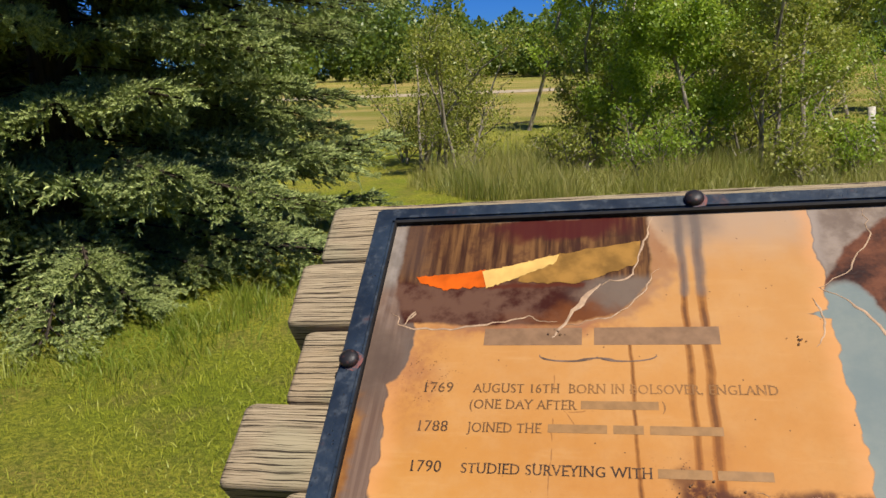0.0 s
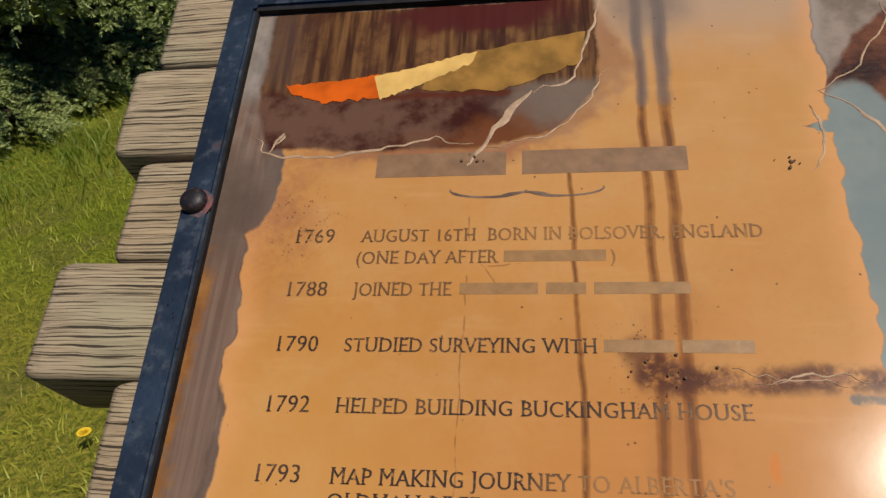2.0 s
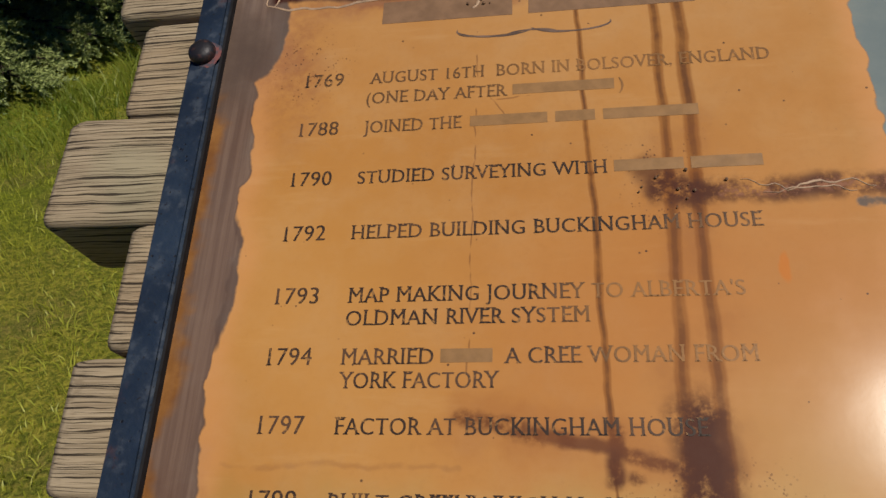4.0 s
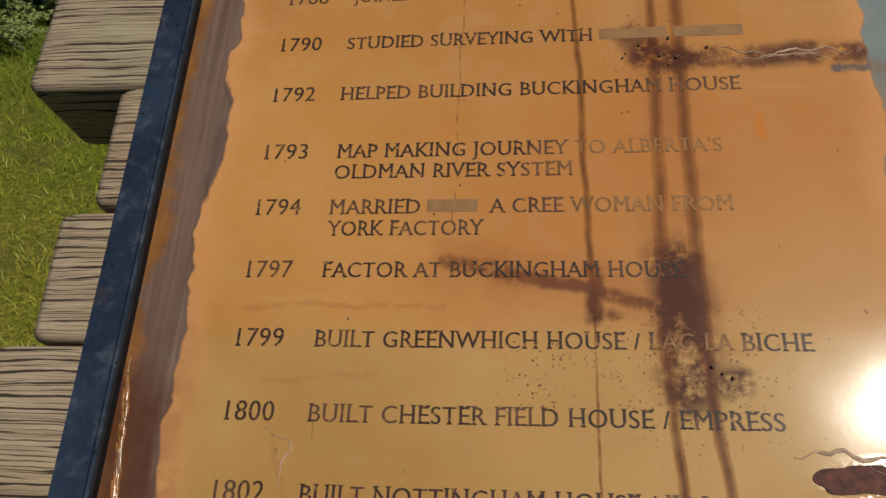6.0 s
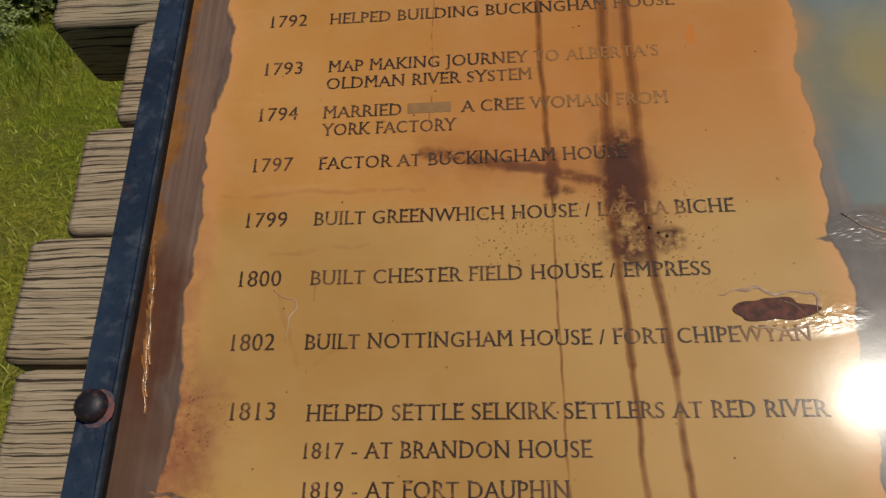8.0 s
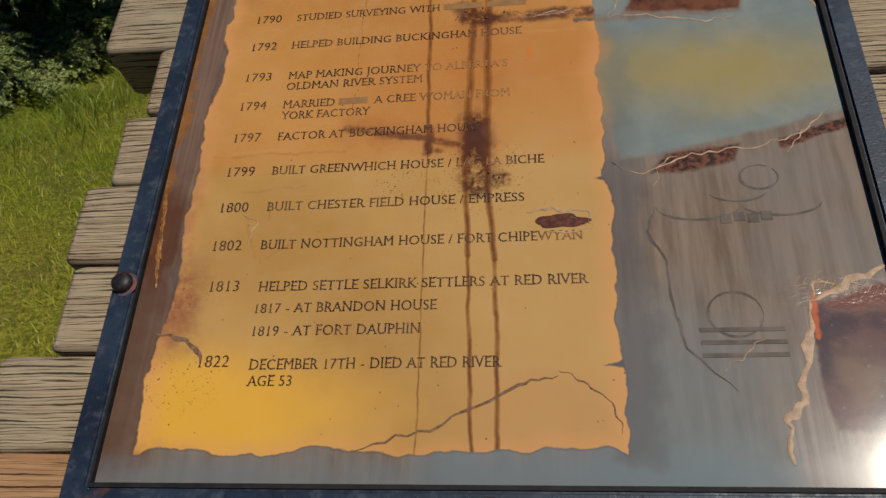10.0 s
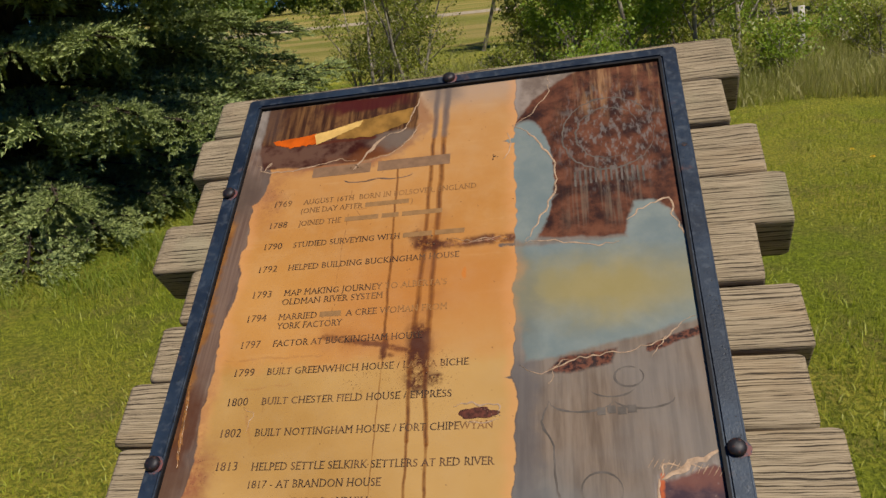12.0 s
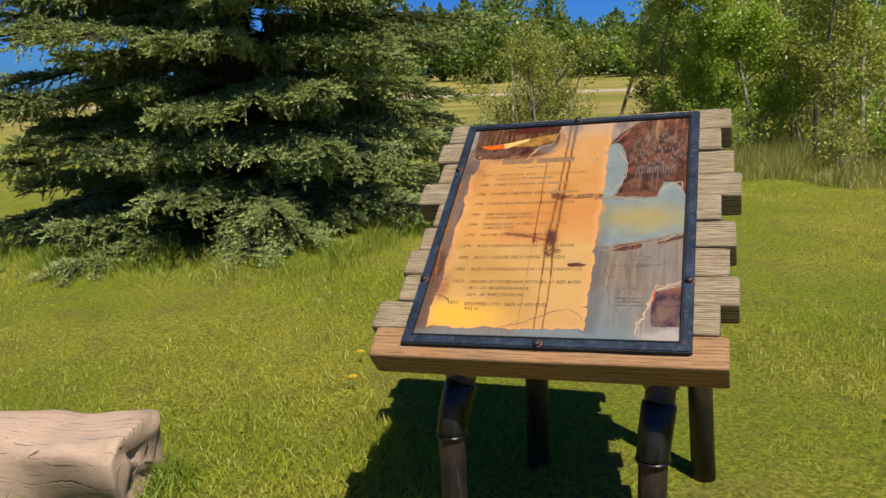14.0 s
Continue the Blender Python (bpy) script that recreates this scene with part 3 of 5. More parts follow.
def make_ink():
    m = Mat("faded_ink")
    w = m.coord()
    n = m.noise(w, 18.0, 4.0)
    f = m.noise(w, 240.0, 3.0)
    col = m.mix(m.ramp(n, 0.45, 0.65), (0.042, 0.026, 0.019), (0.10, 0.054, 0.032))
    col = m.mix(m.ramp(f, 0.56, 0.7, 0.0, 0.6), col, (0.42, 0.21, 0.07))
    # sun-bleached stretches of the lettering
    flat = m.vec("MULTIPLY", w, (1, 1, 0))
    for u, v, ru, rv, k in ((0.36, -0.43, 0.09, 0.055, 0.6), (0.34, -0.245, 0.12, 0.03, 0.42), (0.20, -0.255, 0.12, 0.05, 0.22), (0.33, -0.285, 0.08, 0.02, 0.35), (0.35, -0.555, 0.03, 0.012, 0.5), (0.44, -0.645, 0.04, 0.02, 0.4)):
        d = m.vec("LENGTH", m.vec("DIVIDE", m.vec("SUBTRACT", flat, (u, v, 0)), (ru, rv, 1)))
        col = m.mix(m.math("MULTIPLY", m.ramp(d, 0.6, 1.3, 1.0, 0.0), k), col, (0.42, 0.20, 0.065))
    return m.surface(col, 0.45, spec=0.10, coat=0.12, coat_rough=0.15)


INK = make_ink()
TITLE_INK = plain("faded_blue_black_ink", (0.135, 0.085, 0.062), 0.4, 0.4, 60.0, 0.3)
BAR_INK = plain("thin_faded_ink", (0.25, 0.135, 0.055), 0.4, 0.12, 90.0, 0.2)
TITLE_BAR = plain("thin_faded_title_ink", (0.20, 0.115, 0.065), 0.4, 0.15, 70.0, 0.2)
SHADOW_INK = plain("bleached_grey_print", (0.105, 0.088, 0.076), 0.6, 0.3, 40.0, 0.08)
PEEL = plain("pale_peeled_film", (0.36, 0.24, 0.155), 0.5, 0.25, 120.0, 0.2)
ORANGE = plain("orange_underlayer", (0.44, 0.075, 0.004), 0.5, 0.3, 25.0, 0.12)
CREAM = plain("cream_underlayer", (0.58, 0.36, 0.11), 0.5, 0.2, 25.0, 0.12)
OCHRE = plain("ochre_underlayer", (0.225, 0.115, 0.026), 0.5, 0.3, 40.0, 0.12)
AMBER = plain("amber_wrinkled_film", (0.20, 0.085, 0.022), 0.25, 0.5, 140.0, 0.5)
# near-black that stands in for shade inside the frame
GAP_SHADE = plain("gap_shade_black", (0.012, 0.011, 0.012), 0.7, 0.3, 80.0, 0.2)
GRIT = plain("dry_brown_dirt", (0.16, 0.09, 0.05), 0.9, 0.4, 200.0)
YELLOW = plain("dandelion_yellow", (0.75, 0.50, 0.02), 0.6, 0.15)


def make_lawn_soil():
    m = Mat("mown_grass")
    p = m.coord()
    a, b, c = m.noise(p, 0.7, 5.0), m.noise(p, 3.5, 5.0), m.noise(p, 45.0, 5.0, 0.75)
    col = m.mix(m.ramp(a, 0.35, 0.65), (0.28, 0.33, 0.022), (0.47, 0.415, 0.055))
    col = m.mix(m.ramp(b, 0.45, 0.7, 0.0, 0.7), col, (0.30, 0.235, 0.07))
    col = m.mix(m.ramp(c, 0.4, 0.62, 0.85, 0.0), col, (0.13, 0.165, 0.015))
    y = m.split(p)[1]
    far = m.ramp(y, 12.0, 22.0)
    meadow = m.mix(m.ramp(m.noise(m.scaled(p, (0.12, 0.5, 1)), 1.0, 4.0), 0.4, 0.6), (0.21, 0.21, 0.04), (0.36, 0.28, 0.09))
    col = m.mix(far, col, meadow)
    return m.surface(col, 0.9, m.bump(c, 1.0, 0.05), spec=0.15)


SOIL = make_lawn_soil()


def make_grass(name, base, tip, through):
    m = Mat(name)
    r = m.island()
    big = m.noise(m.coord(), 1.6, 5.0, 0.65)
    col = m.mix(r, base, tip)
    col = m.mix(m.ramp(m.noise(m.coord(), 7.0, 3.0), 0.5, 0.68, 0.0, 0.6), col, tuple(0.55 * c for c in base))
    col = m.mix(m.ramp(m.noise(m.coord(), 0.45, 3.0), 0.45, 0.62, 0.0, 0.55), col, tuple(1.1 * c for c in tip))
    col = m.mix(m.ramp(big, 0.4, 0.65, 0.0, 0.6), col, tuple(0.5 * (a + b) for a, b in zip(tip, (0.36, 0.28, 0.06))))
    return m.leafy(col, through, 0.4, 0.45, 0.35)


LAWN = make_grass("lawn_blades", (0.20, 0.26, 0.016), (0.45, 0.44, 0.055), (0.44, 0.53, 0.03))
SKIRT = make_grass("uncut_green_blades", (0.10, 0.17, 0.016), (0.30, 0.35, 0.05), (0.34, 0.44, 0.04))
TALL = make_grass("tall_grass_blades", (0.12, 0.18, 0.025), (0.44, 0.39, 0.15), (0.36, 0.40, 0.07))


def make_needles():
    m = Mat("spruce_needles")
    r = m.island()
    big = m.noise(m.coord(), 2.0, 3.0)
    col = m.mix(r, (0.12, 0.170, 0.065), (0.47, 0.52, 0.20))
    col = m.mix(m.ramp(big, 0.45, 0.65, 0.0, 0.5), col, (0.30, 0.34, 0.10))
    return m.leafy(col, (0.16, 0.25, 0.08), 0.08, 0.6, 0.12)


NEEDLES = make_needles()


def make_leaves(name, a, b, through):
    m = Mat(name)
    return m.leafy(m.mix(m.island(), a, b), through, 0.32, 0.42, 0.4)


LEAVES = make_leaves("birch_leaves", (0.11, 0.19, 0.016), (0.30, 0.38, 0.055), (0.50, 0.66, 0.05))
PALE_LEAVES = make_leaves("young_pale_leaves", (0.16, 0.20, 0.03), (0.34, 0.33, 0.07), (0.42, 0.48, 0.06))
FAR_LEAVES = make_leaves("far_leaves", (0.065, 0.12, 0.018), (0.17, 0.225, 0.045), (0.26, 0.35, 0.04))


def make_bark(name, light, dark):
    m = Mat(name)
    n = m.noise(m.scaled(m.coord(), (30, 30, 6)), 1.0, 5.0)
    return m.surface(m.mix(m.ramp(n, 0.4, 0.65), light, dark), 0.85, m.bump(n, 0.6, 0.01), spec=0.2)


BARK = make_bark("grey_birch_bark", (0.34, 0.30, 0.24), (0.13, 0.105, 0.08))
DARK_BARK = make_bark("dark_spruce_bark", (0.065, 0.048, 0.036), (0.025, 0.019, 0.015))
POST = plain("bleached_post_wood", (0.48, 0.44, 0.38), 0.8, 0.25, 30.0)
ROAD = plain("pale_gravel_track", (0.36, 0.29, 0.20), 0.95, 0.15, 3.0)


# ---------------------------------------------------------------- builders
def part(name, bm, material, parent=None, label=""):
    mesh = bpy.data.meshes.new(name)
    bm.to_mesh(mesh)
    bm.free()
    mesh.materials.append(material)
    ob = new(name, mesh)
    ob.parent = parent
    if label:
        tagged(ob, label)
    return ob


def from_arrays(name, verts, faces, material, parent=None, label="", smooth=False):
    """One mesh from arrays of corners and of triangles or quads."""
    verts, faces = np.asarray(verts, np.float32), np.asarray(faces, np.int32)
    mesh = bpy.data.meshes.new(name)
    count, k = faces.shape
    mesh.vertices.add(len(verts))
    mesh.vertices.foreach_set("co", verts.ravel())
    mesh.loops.add(count * k)
    mesh.loops.foreach_set("vertex_index", faces.ravel())
    mesh.polygons.add(count)
    mesh.polygons.foreach_set("loop_start", np.arange(0, count * k, k, dtype=np.int32))
    mesh.update(calc_edges=True)
    if smooth:
        mesh.polygons.foreach_set("use_smooth", np.ones(count, bool))
    mesh.materials.append(material)
    ob = new(name, mesh)
    ob.parent = parent
    if label:
        tagged(ob, label)
    return ob


def smooth(ob):
    for f in ob.data.polygons:
        f.use_smooth = True
    return ob


def soft_edges(ob, small=0.0006):
    """Smooth the narrow faces along rounded edges only; broad faces stay flat."""
    for f in ob.data.polygons:
        f.use_smooth = f.area < small
    return ob


def ring_tube(bm, points, radii, sides=8, caps=True):
    """A tapered tube along points."""
    rings = []
    pts = [Vector(p) for p in points]
    side = Vector((0.31, 0.87, 0.11))
    for i, p in enumerate(pts):
        d = (pts[min(i + 1, len(pts) - 1)] - pts[max(i - 1, 0)]).normalized()
        a = d.cross(side)
        if a.length < 0.05:
            a = d.cross(Vector((1, 0, 0)))
        a.normalize()
        b = d.cross(a)
        rings.append([bm.verts.new(p + (a * math.cos(t) + b * math.sin(t)) * radii[i]) for t in (2 * math.pi * k / sides for k in range(sides))])
    for r0, r1 in zip(rings, rings[1:]):
        for k in range(sides):
            bm.faces.new((r0[k], r0[(k + 1) % sides], r1[(k + 1) % sides], r1[k]))
    if caps:
        bm.faces.new(list(reversed(rings[0])))
        bm.faces.new(rings[-1])


def timber(length, height, depth, radius, seed, wear=0.003, steps=26, rough_end=0.0):
    """A rounded, worn timber along +x from 0 to length; y up the slope, z out of the face (0 at its face)."""
    bm = bmesh.new()
    outline = []
    for cx, cy, a0 in ((height / 2 - radius, -radius, 0), (-height / 2 + radius, -radius, 90), (-height / 2 + radius, -depth + radius, 180), (height / 2 - radius, -depth + radius, 270)):
        for k in range(5):
            a = radians(a0 + k * 22.5)
            outline.append((cx + radius * math.cos(a), cy + radius * math.sin(a)))
    cy, cz = 0.0, -depth / 2
    rings = []
    stations = [0, 0.004, 0.012] + [0.012 + (length - 0.024) * k / steps for k in range(1, steps)] + [length - 0.012, length - 0.004, length]
    for s in stations:
        edge = min(s, length - s)
        shrink = 1 - 0.05 * max(0, 1 - edge / 0.012) ** 2
        ring = []
        for y, z in outline:
            n = noise.noise(Vector((s * 6 + seed * 3.7, y * 25, z * 25))) * wear + noise.noise(Vector((s * 1.6 + seed, y * 40 + 5, z * 40))) * wear
            yy, zz = cy + (y - cy) * shrink, cz + (z - cz) * shrink
            out = Vector((0, yy - cy, zz - cz)).normalized() * n
            ring.append(bm.verts.new((s + 0.004 * noise.noise(Vector((y * 30, z * 30, seed))) * (edge < 0.01), yy + out.y, zz + out.z)))
        rings.append(ring)
    k = len(outline)
    for r0, r1 in zip(rings, rings[1:]):
        for i in range(k):
            bm.faces.new((r0[i], r0[(i + 1) % k], r1[(i + 1) % k], r1[i]))
    for ring, way in ((rings[0], -1), (rings[-1], 1)):
        if not rough_end:
            bm.faces.new(ring)
            continue
        prev = ring
        for f in (0.85, 0.65, 0.45, 0.25, 0.1):
            cur = []
            for v, (y, z) in zip(ring, outline):
                yy, zz = cy + (y - cy) * f, cz + (z - cz) * f
                cur.append(bm.verts.new((v.co.x + way * rough_end * (noise.noise(Vector((yy * 14, zz * 14, seed))) - 0.6 * abs(noise.noise(Vector((yy * 40, zz * 12, seed + 3))))), yy, zz)))
            for i in range(k):
                bm.faces.new((prev[i], prev[(i + 1) % k], cur[(i + 1) % k], cur[i]))
            prev = cur
        bm.faces.new(prev)
    bmesh.ops.recalc_face_normals(bm, faces=bm.faces)
    return bm


def bar_box(bm, x0, x1, y0, y1, z0, z1):
    m = Matrix.LocRotScale(((x0 + x1) / 2, (y0 + y1) / 2, (z0 + z1) / 2), None, (x1 - x0, y1 - y0, z1 - z0))
    return bmesh.ops.create_cube(bm, size=1, matrix=m)["verts"]


# ---------------------------------------------------------------- the sign
PANEL = pose(0, 0, 1.2, 35.0, -2.5, 0)
W, L = 0.72, 0.885
sign = tagged(new("information_sign"), "weathered slanted timber sign with steel-framed printed history board on pipe legs", "sign")
sign.matrix_world = PANEL

PLANKS = [(-0.095, 0.840), (-0.113, 0.810), (-0.085, 0.846), (-0.130, 0.865), (-0.052, 0.811), (-0.075, 0.850), (-0.098, 0.833),
          (-0.086, 0.857), (-0.141, 0.808), (-0.118, 0.832)]
for i, (u0, u1) in enumerate(PLANKS):
    ob = soft_edges(part("plank", timber(u1 - u0, 0.097, 0.088, 0.0075, i + 1), WARM_WOOD if i == 9 else WOOD, sign, "warm brown lowest plank" if i == 9 else ""))
    ob.location = (u0, -0.1 * i + 0.0, -0.011 + 0.002 * math.sin(i * 2.3))
    ob.rotation_euler = (0, 0, radians(0.35 * math.sin(i * 1.7 + 0.5)))
# two cross battens carry the planks
for u in (0.10, 0.66):
    bm = bmesh.new()
    bar_box(bm, u - 0.045, u + 0.045, -0.90, 0.0, -0.185, -0.100)
    part("batten", bm, SHADED_WOOD, sign, "timber batten under the planks, shade put into its colour")

bm = bmesh.new()
bar_box(bm, -0.022, W + 0.022, -L - 0.022, 0.018, -0.009, 0.0)
board = part("printed_board", bm, BOARD, sign, "orange parchment-printed board, water-stained, its film cracked and peeling")


def frame_ring():
    bm = bmesh.new()
    o = (-0.026, W + 0.026, -L - 0.028, 0.022)
    n = (0.0, W, -L, 0.0)
    corners = lambda r, z: [bm.verts.new((x, y, z)) for x, y in ((r[0], r[2]), (r[1], r[2]), (r[1], r[3]), (r[0], r[3]))]
    ob_, ot, it, ib = corners(o, -0.0105), corners(o, 0.007), corners(n, 0.007), corners(n, 0.00015)
    for a, b in ((ob_, ot), (ot, it), (it, ib)):
        for k in range(4):
            bm.faces.new((a[k], a[(k + 1) % 4], b[(k + 1) % 4], b[k]))
    rim = [e for e in bm.edges if all(abs(v.co.z - 0.007) < 1e-6 for v in e.verts)] + [e for e in bm.edges if {v for v in e.verts} <= set(ob_ + ot) and abs(e.verts[0].co.z - e.verts[1].co.z) > 0.01]
    bmesh.ops.bevel(bm, geom=rim, offset=0.003, segments=3, affect="EDGES")
    bmesh.ops.recalc_face_normals(bm, faces=bm.faces)
    return bm


part("steel_frame", frame_ring(), STEEL, sign, "blue-black painted steel frame with rust spots")


# black strips added as the shadow gap along the frame's inner edge
for x0, x1, y0, y1 in ((0.0, W, -0.0045, 0.0), (W - 0.0045, W, -L + 0.0045, -0.0045), (0.0, W, -L, -L + 0.0045), (0.0, 0.0025, -L + 0.0045, -0.0045)):
    bm = bmesh.new()
    bar_box(bm, x0 + 0.0002, x1 - 0.0002, y0 + 0.0002, y1 - 0.0002, 0.0003, 0.0062)
    part("shadow_gap", bm, GAP_SHADE, sign, "black strip added for the shadow gap inside the frame")


def bolt_mesh():
    bm = bmesh.new()
    prof = [(0.0105, 0.0), (0.0112, 0.002), (0.0105, 0.0055), (0.0075, 0.0078), (0.003, 0.0088)]
    rings = [[bm.verts.new((r * math.cos(a), r * math.sin(a), z)) for a in (2 * math.pi * k / 18 for k in range(18))] for r, z in prof]
    for r0, r1 in zip(rings, rings[1:]):
        for k in range(18):
            bm.faces.new((r0[k], r0[(k + 1) % 18], r1[(k + 1) % 18], r1[k]))
    bm.faces.new(rings[-1])
    return bm


def disc(r, seed, sides=26, ru=1.0, ragged=0.22, freq=1.5):
    bm = bmesh.new()
    ring = []
    for k in range(sides):
        a = 2 * math.pi * k / sides
        f = r * (1 + ragged * noise.noise(Vector((math.cos(a) * freq, math.sin(a) * freq, seed))))
        ring.append(bm.verts.new((ru * f * math.cos(a), f * math.sin(a), 0)))
    bm.faces.new(ring)
    return bm


for i, (u, v) in enumerate(((0.358, 0.012), (-0.014, -0.209), (-0.014, -0.684), (0.733, -0.684), (0.359, -0.902))):
    ob = smooth(part("bolt", bolt_mesh(), BOLT, sign, "black domed bolt head with rust"))
    ob.location = (u, v, 0.007)
    halo = part("rust_stain", disc(0.0118, i * 3.1), RUST, sign, "rusty ring round a bolt")
    halo.location = (u + 0.004, v - 0.001, 0.0073)
hole = part("bolt_hole", disc(0.004, 9.0), BOLT, sign, "empty rusty bolt hole")
hole.location = (0.733, -0.205, 0.0074)


# lettering
# feet and heads of the upright strokes, as shares of each letter's width
SERIFS = {"A": ((0.05, 0.95), ()), "B": ((0.10,), (0.10,)), "D": ((0.08,), (0.08,)), "E": ((0.12, 0.95), (0.12, 0.92)), "F": ((0.14,), (0.12, 0.92)), "H": ((0.08, 0.92), (0.08, 0.92)),
          "I": ((0.5,), (0.5,)), "J": ((), (0.7,)), "K": ((0.10, 0.92), (0.10, 0.85)), "L": ((0.12, 0.95), (0.14,)), "M": ((0.06, 0.94), (0.10, 0.90)), "N": ((0.08,), (0.08, 0.92)),
          "P": ((0.14,), (0.10,)), "R": ((0.10, 0.96), (0.10,)), "T": ((0.5,), ()), "U": ((), (0.08, 0.92)), "V": ((), (0.05, 0.95)), "W": ((), (0.03, 0.97)),
          "X": ((0.06, 0.94), (0.08, 0.92)), "Y": ((0.5,), (0.05, 0.95)), "1": ((0.62,), ())}


def font_mesh(text):
    """Corners and faces of a line in the built-in font, its strokes thinned."""
    cu = bpy.data.curves.new("lettering", "FONT")
    cu.body = text
    cu.size = 1.0
    cu.offset = -0.008
    tmp = new("lettering_tmp", cu)
    bpy.context.view_layer.update()
    me = bpy.data.meshes.new_from_object(tmp.evaluated_get(bpy.context.evaluated_depsgraph_get()))
    bpy.data.objects.remove(tmp)
    bpy.data.curves.remove(cu)
    co = np.empty(len(me.vertices) * 3, np.float32)
    me.vertices.foreach_get("co", co)
    faces = [tuple(f.vertices) for f in me.polygons]
    bpy.data.meshes.remove(me)
    return co.reshape(-1, 3)[:, :2], faces


@functools.cache
def glyph(c):
    """A letter with serifs, and the room it takes."""
    room = font_mesh("H" + c + "H")[0][:, 0].max() - font_mesh("HH")[0][:, 0].max()
    if c == " ":
        return np.zeros((0, 2)), [], room
    co, faces = font_mesh(c)
    x0, x1 = co[:, 0].min(), co[:, 0].max()
    feet, heads = SERIFS.get(c, ((), ()))
    for places, y, way in ((feet, 0.0, 1), (heads, 0.729, -1)):
        for f in places:
            x, n = x0 + f * (x1 - x0), len(co)
            co = np.concatenate([co, [(x - 0.105, y), (x + 0.105, y), (x + 0.095, y + way * 0.032), (x + 0.035, y + way * 0.075), (x - 0.035, y + way * 0.075), (x - 0.095, y + way * 0.032)]])
            faces = faces + [tuple(range(n, n + 6))[::way]]
    return co, faces, room


def word(text, u0, u1, v, cap, ink, height=0.00022):
    """Flat lettering on the board: baseline v, from u0 to u1."""
    rows, faces, x, n = [], [], 0.0, 0
    for c in text:
        co, f, room = glyph(c)
        rows.append(co + np.array([x, 0.0]))
        faces += [tuple(k + n for k in face) for face in f]
        n += len(co)
        x += room + 0.035
    flat = np.concatenate(rows)
    x0, x1 = flat[:, 0].min(), flat[:, 0].max()
    co = np.zeros((n, 3))
    co[:, 0] = u0 + (flat[:, 0] - x0) / (x1 - x0) * (u1 - u0)
    co[:, 1] = v + flat[:, 1] / 0.729 * cap
    co[:, 2] = height
    # upright strokes heavier than level ones: the letters laid twice, a hair apart
    twice = np.concatenate([co, co + np.array([0.00050, 0.0, 0.00004])])
    mesh = bpy.data.meshes.new("lettering")
    mesh.from_pydata(twice.tolist(), [], faces + [tuple(k + n for k in f) for f in faces])
    mesh.materials.append(ink)
    ob = new("lettering", mesh)
    ob.parent = board
    return ob


def bars(u0, u1, v, cap, ink, lengths):
    """Plain bars for a name, one for each word: lengths are shares of the width."""
    total = sum(lengths) + 0.6 * (len(lengths) - 1)
    u = u0
    for n in lengths:
        w = (u1 - u0) * n / total
        bm = bmesh.new()
        bar_box(bm, u, u + w, v + cap * 0.08, v + cap * 0.92, 0.00005, 0.0002)
        part("name_bar", bm, ink, board, "plain faded bar in place of lettering")
        u += w + (u1 - u0) * 0.6 / total


CAP = 0.0108
bars(0.129, 0.368, -0.188, 0.026, TITLE_BAR, (5, 6))
YEARS = (("1769", 0.072, -0.2435), ("1788", 0.072, -0.288), ("1790", 0.071, -0.331), ("1792", 0.071, -0.375), ("1793", 0.071, -0.422), ("1794", 0.071, -0.4645),
         ("1797", 0.071, -0.509), ("1799", 0.071, -0.5545), ("1800", 0.071, -0.600), ("1802", 0.071, -0.646), ("1813", 0.076, -0.6925), ("1822", 0.079, -0.772))
for year, u, v in YEARS:
    word(year, u, u + 0.030, v, 0.0125, INK)
TEXT = (("AUGUST 16TH  BORN IN BOLSOVER, ENGLAND", 0.123, 0.413, -0.2435), ("(ONE DAY AFTER", 0.122, 0.228, -0.262), (")", 0.308, 0.311, -0.262),
        ("JOINED THE", 0.122, 0.195, -0.288), ("STUDIED SURVEYING WITH", 0.121, 0.296, -0.331), ("HELPED BUILDING BUCKINGHAM HOUSE", 0.120, 0.392, -0.375),
        ("MAP MAKING JOURNEY TO ALBERTA'S", 0.122, 0.375, -0.422), ("OLDMAN RIVER SYSTEM", 0.122, 0.280, -0.438),
        ("MARRIED", 0.121, 0.181, -0.4645), ("A CREE WOMAN FROM", 0.226, 0.378, -0.4645), ("YORK FACTORY", 0.121, 0.223, -0.480),
        ("FACTOR AT BUCKINGHAM HOUSE", 0.121, 0.345, -0.509), ("BUILT GREENWHICH HOUSE / LAC LA BICHE", 0.121, 0.413, -0.5545),
        ("BUILT CHESTER FIELD HOUSE / EMPRESS", 0.122, 0.391, -0.600), ("BUILT NOTTINGHAM HOUSE / FORT CHIPEWYAN", 0.122, 0.447, -0.646),
        ("HELPED SETTLE SELKIRK SETTLERS AT RED RIVER", 0.127, 0.450, -0.6935), ("1817 - AT BRANDON HOUSE", 0.127, 0.307, -0.717),
        ("1819 - AT FORT DAUPHIN", 0.128, 0.292, -0.741), ("DECEMBER 17TH - DIED AT RED RIVER", 0.130, 0.368, -0.775), ("AGE 53", 0.130, 0.173, -0.791))
for text, u0, u1, v in TEXT:
    word(text, u0, u1, v, CAP, INK)
bars(0.232, 0.305, -0.262, CAP, BAR_INK, (8,))
bars(0.201, 0.361, -0.288, CAP, BAR_INK, (6, 3, 7))
bars(0.301, 0.398, -0.331, CAP, BAR_INK, (6, 6))
bars(0.186, 0.219, -0.4645, CAP, BAR_INK, (5,))


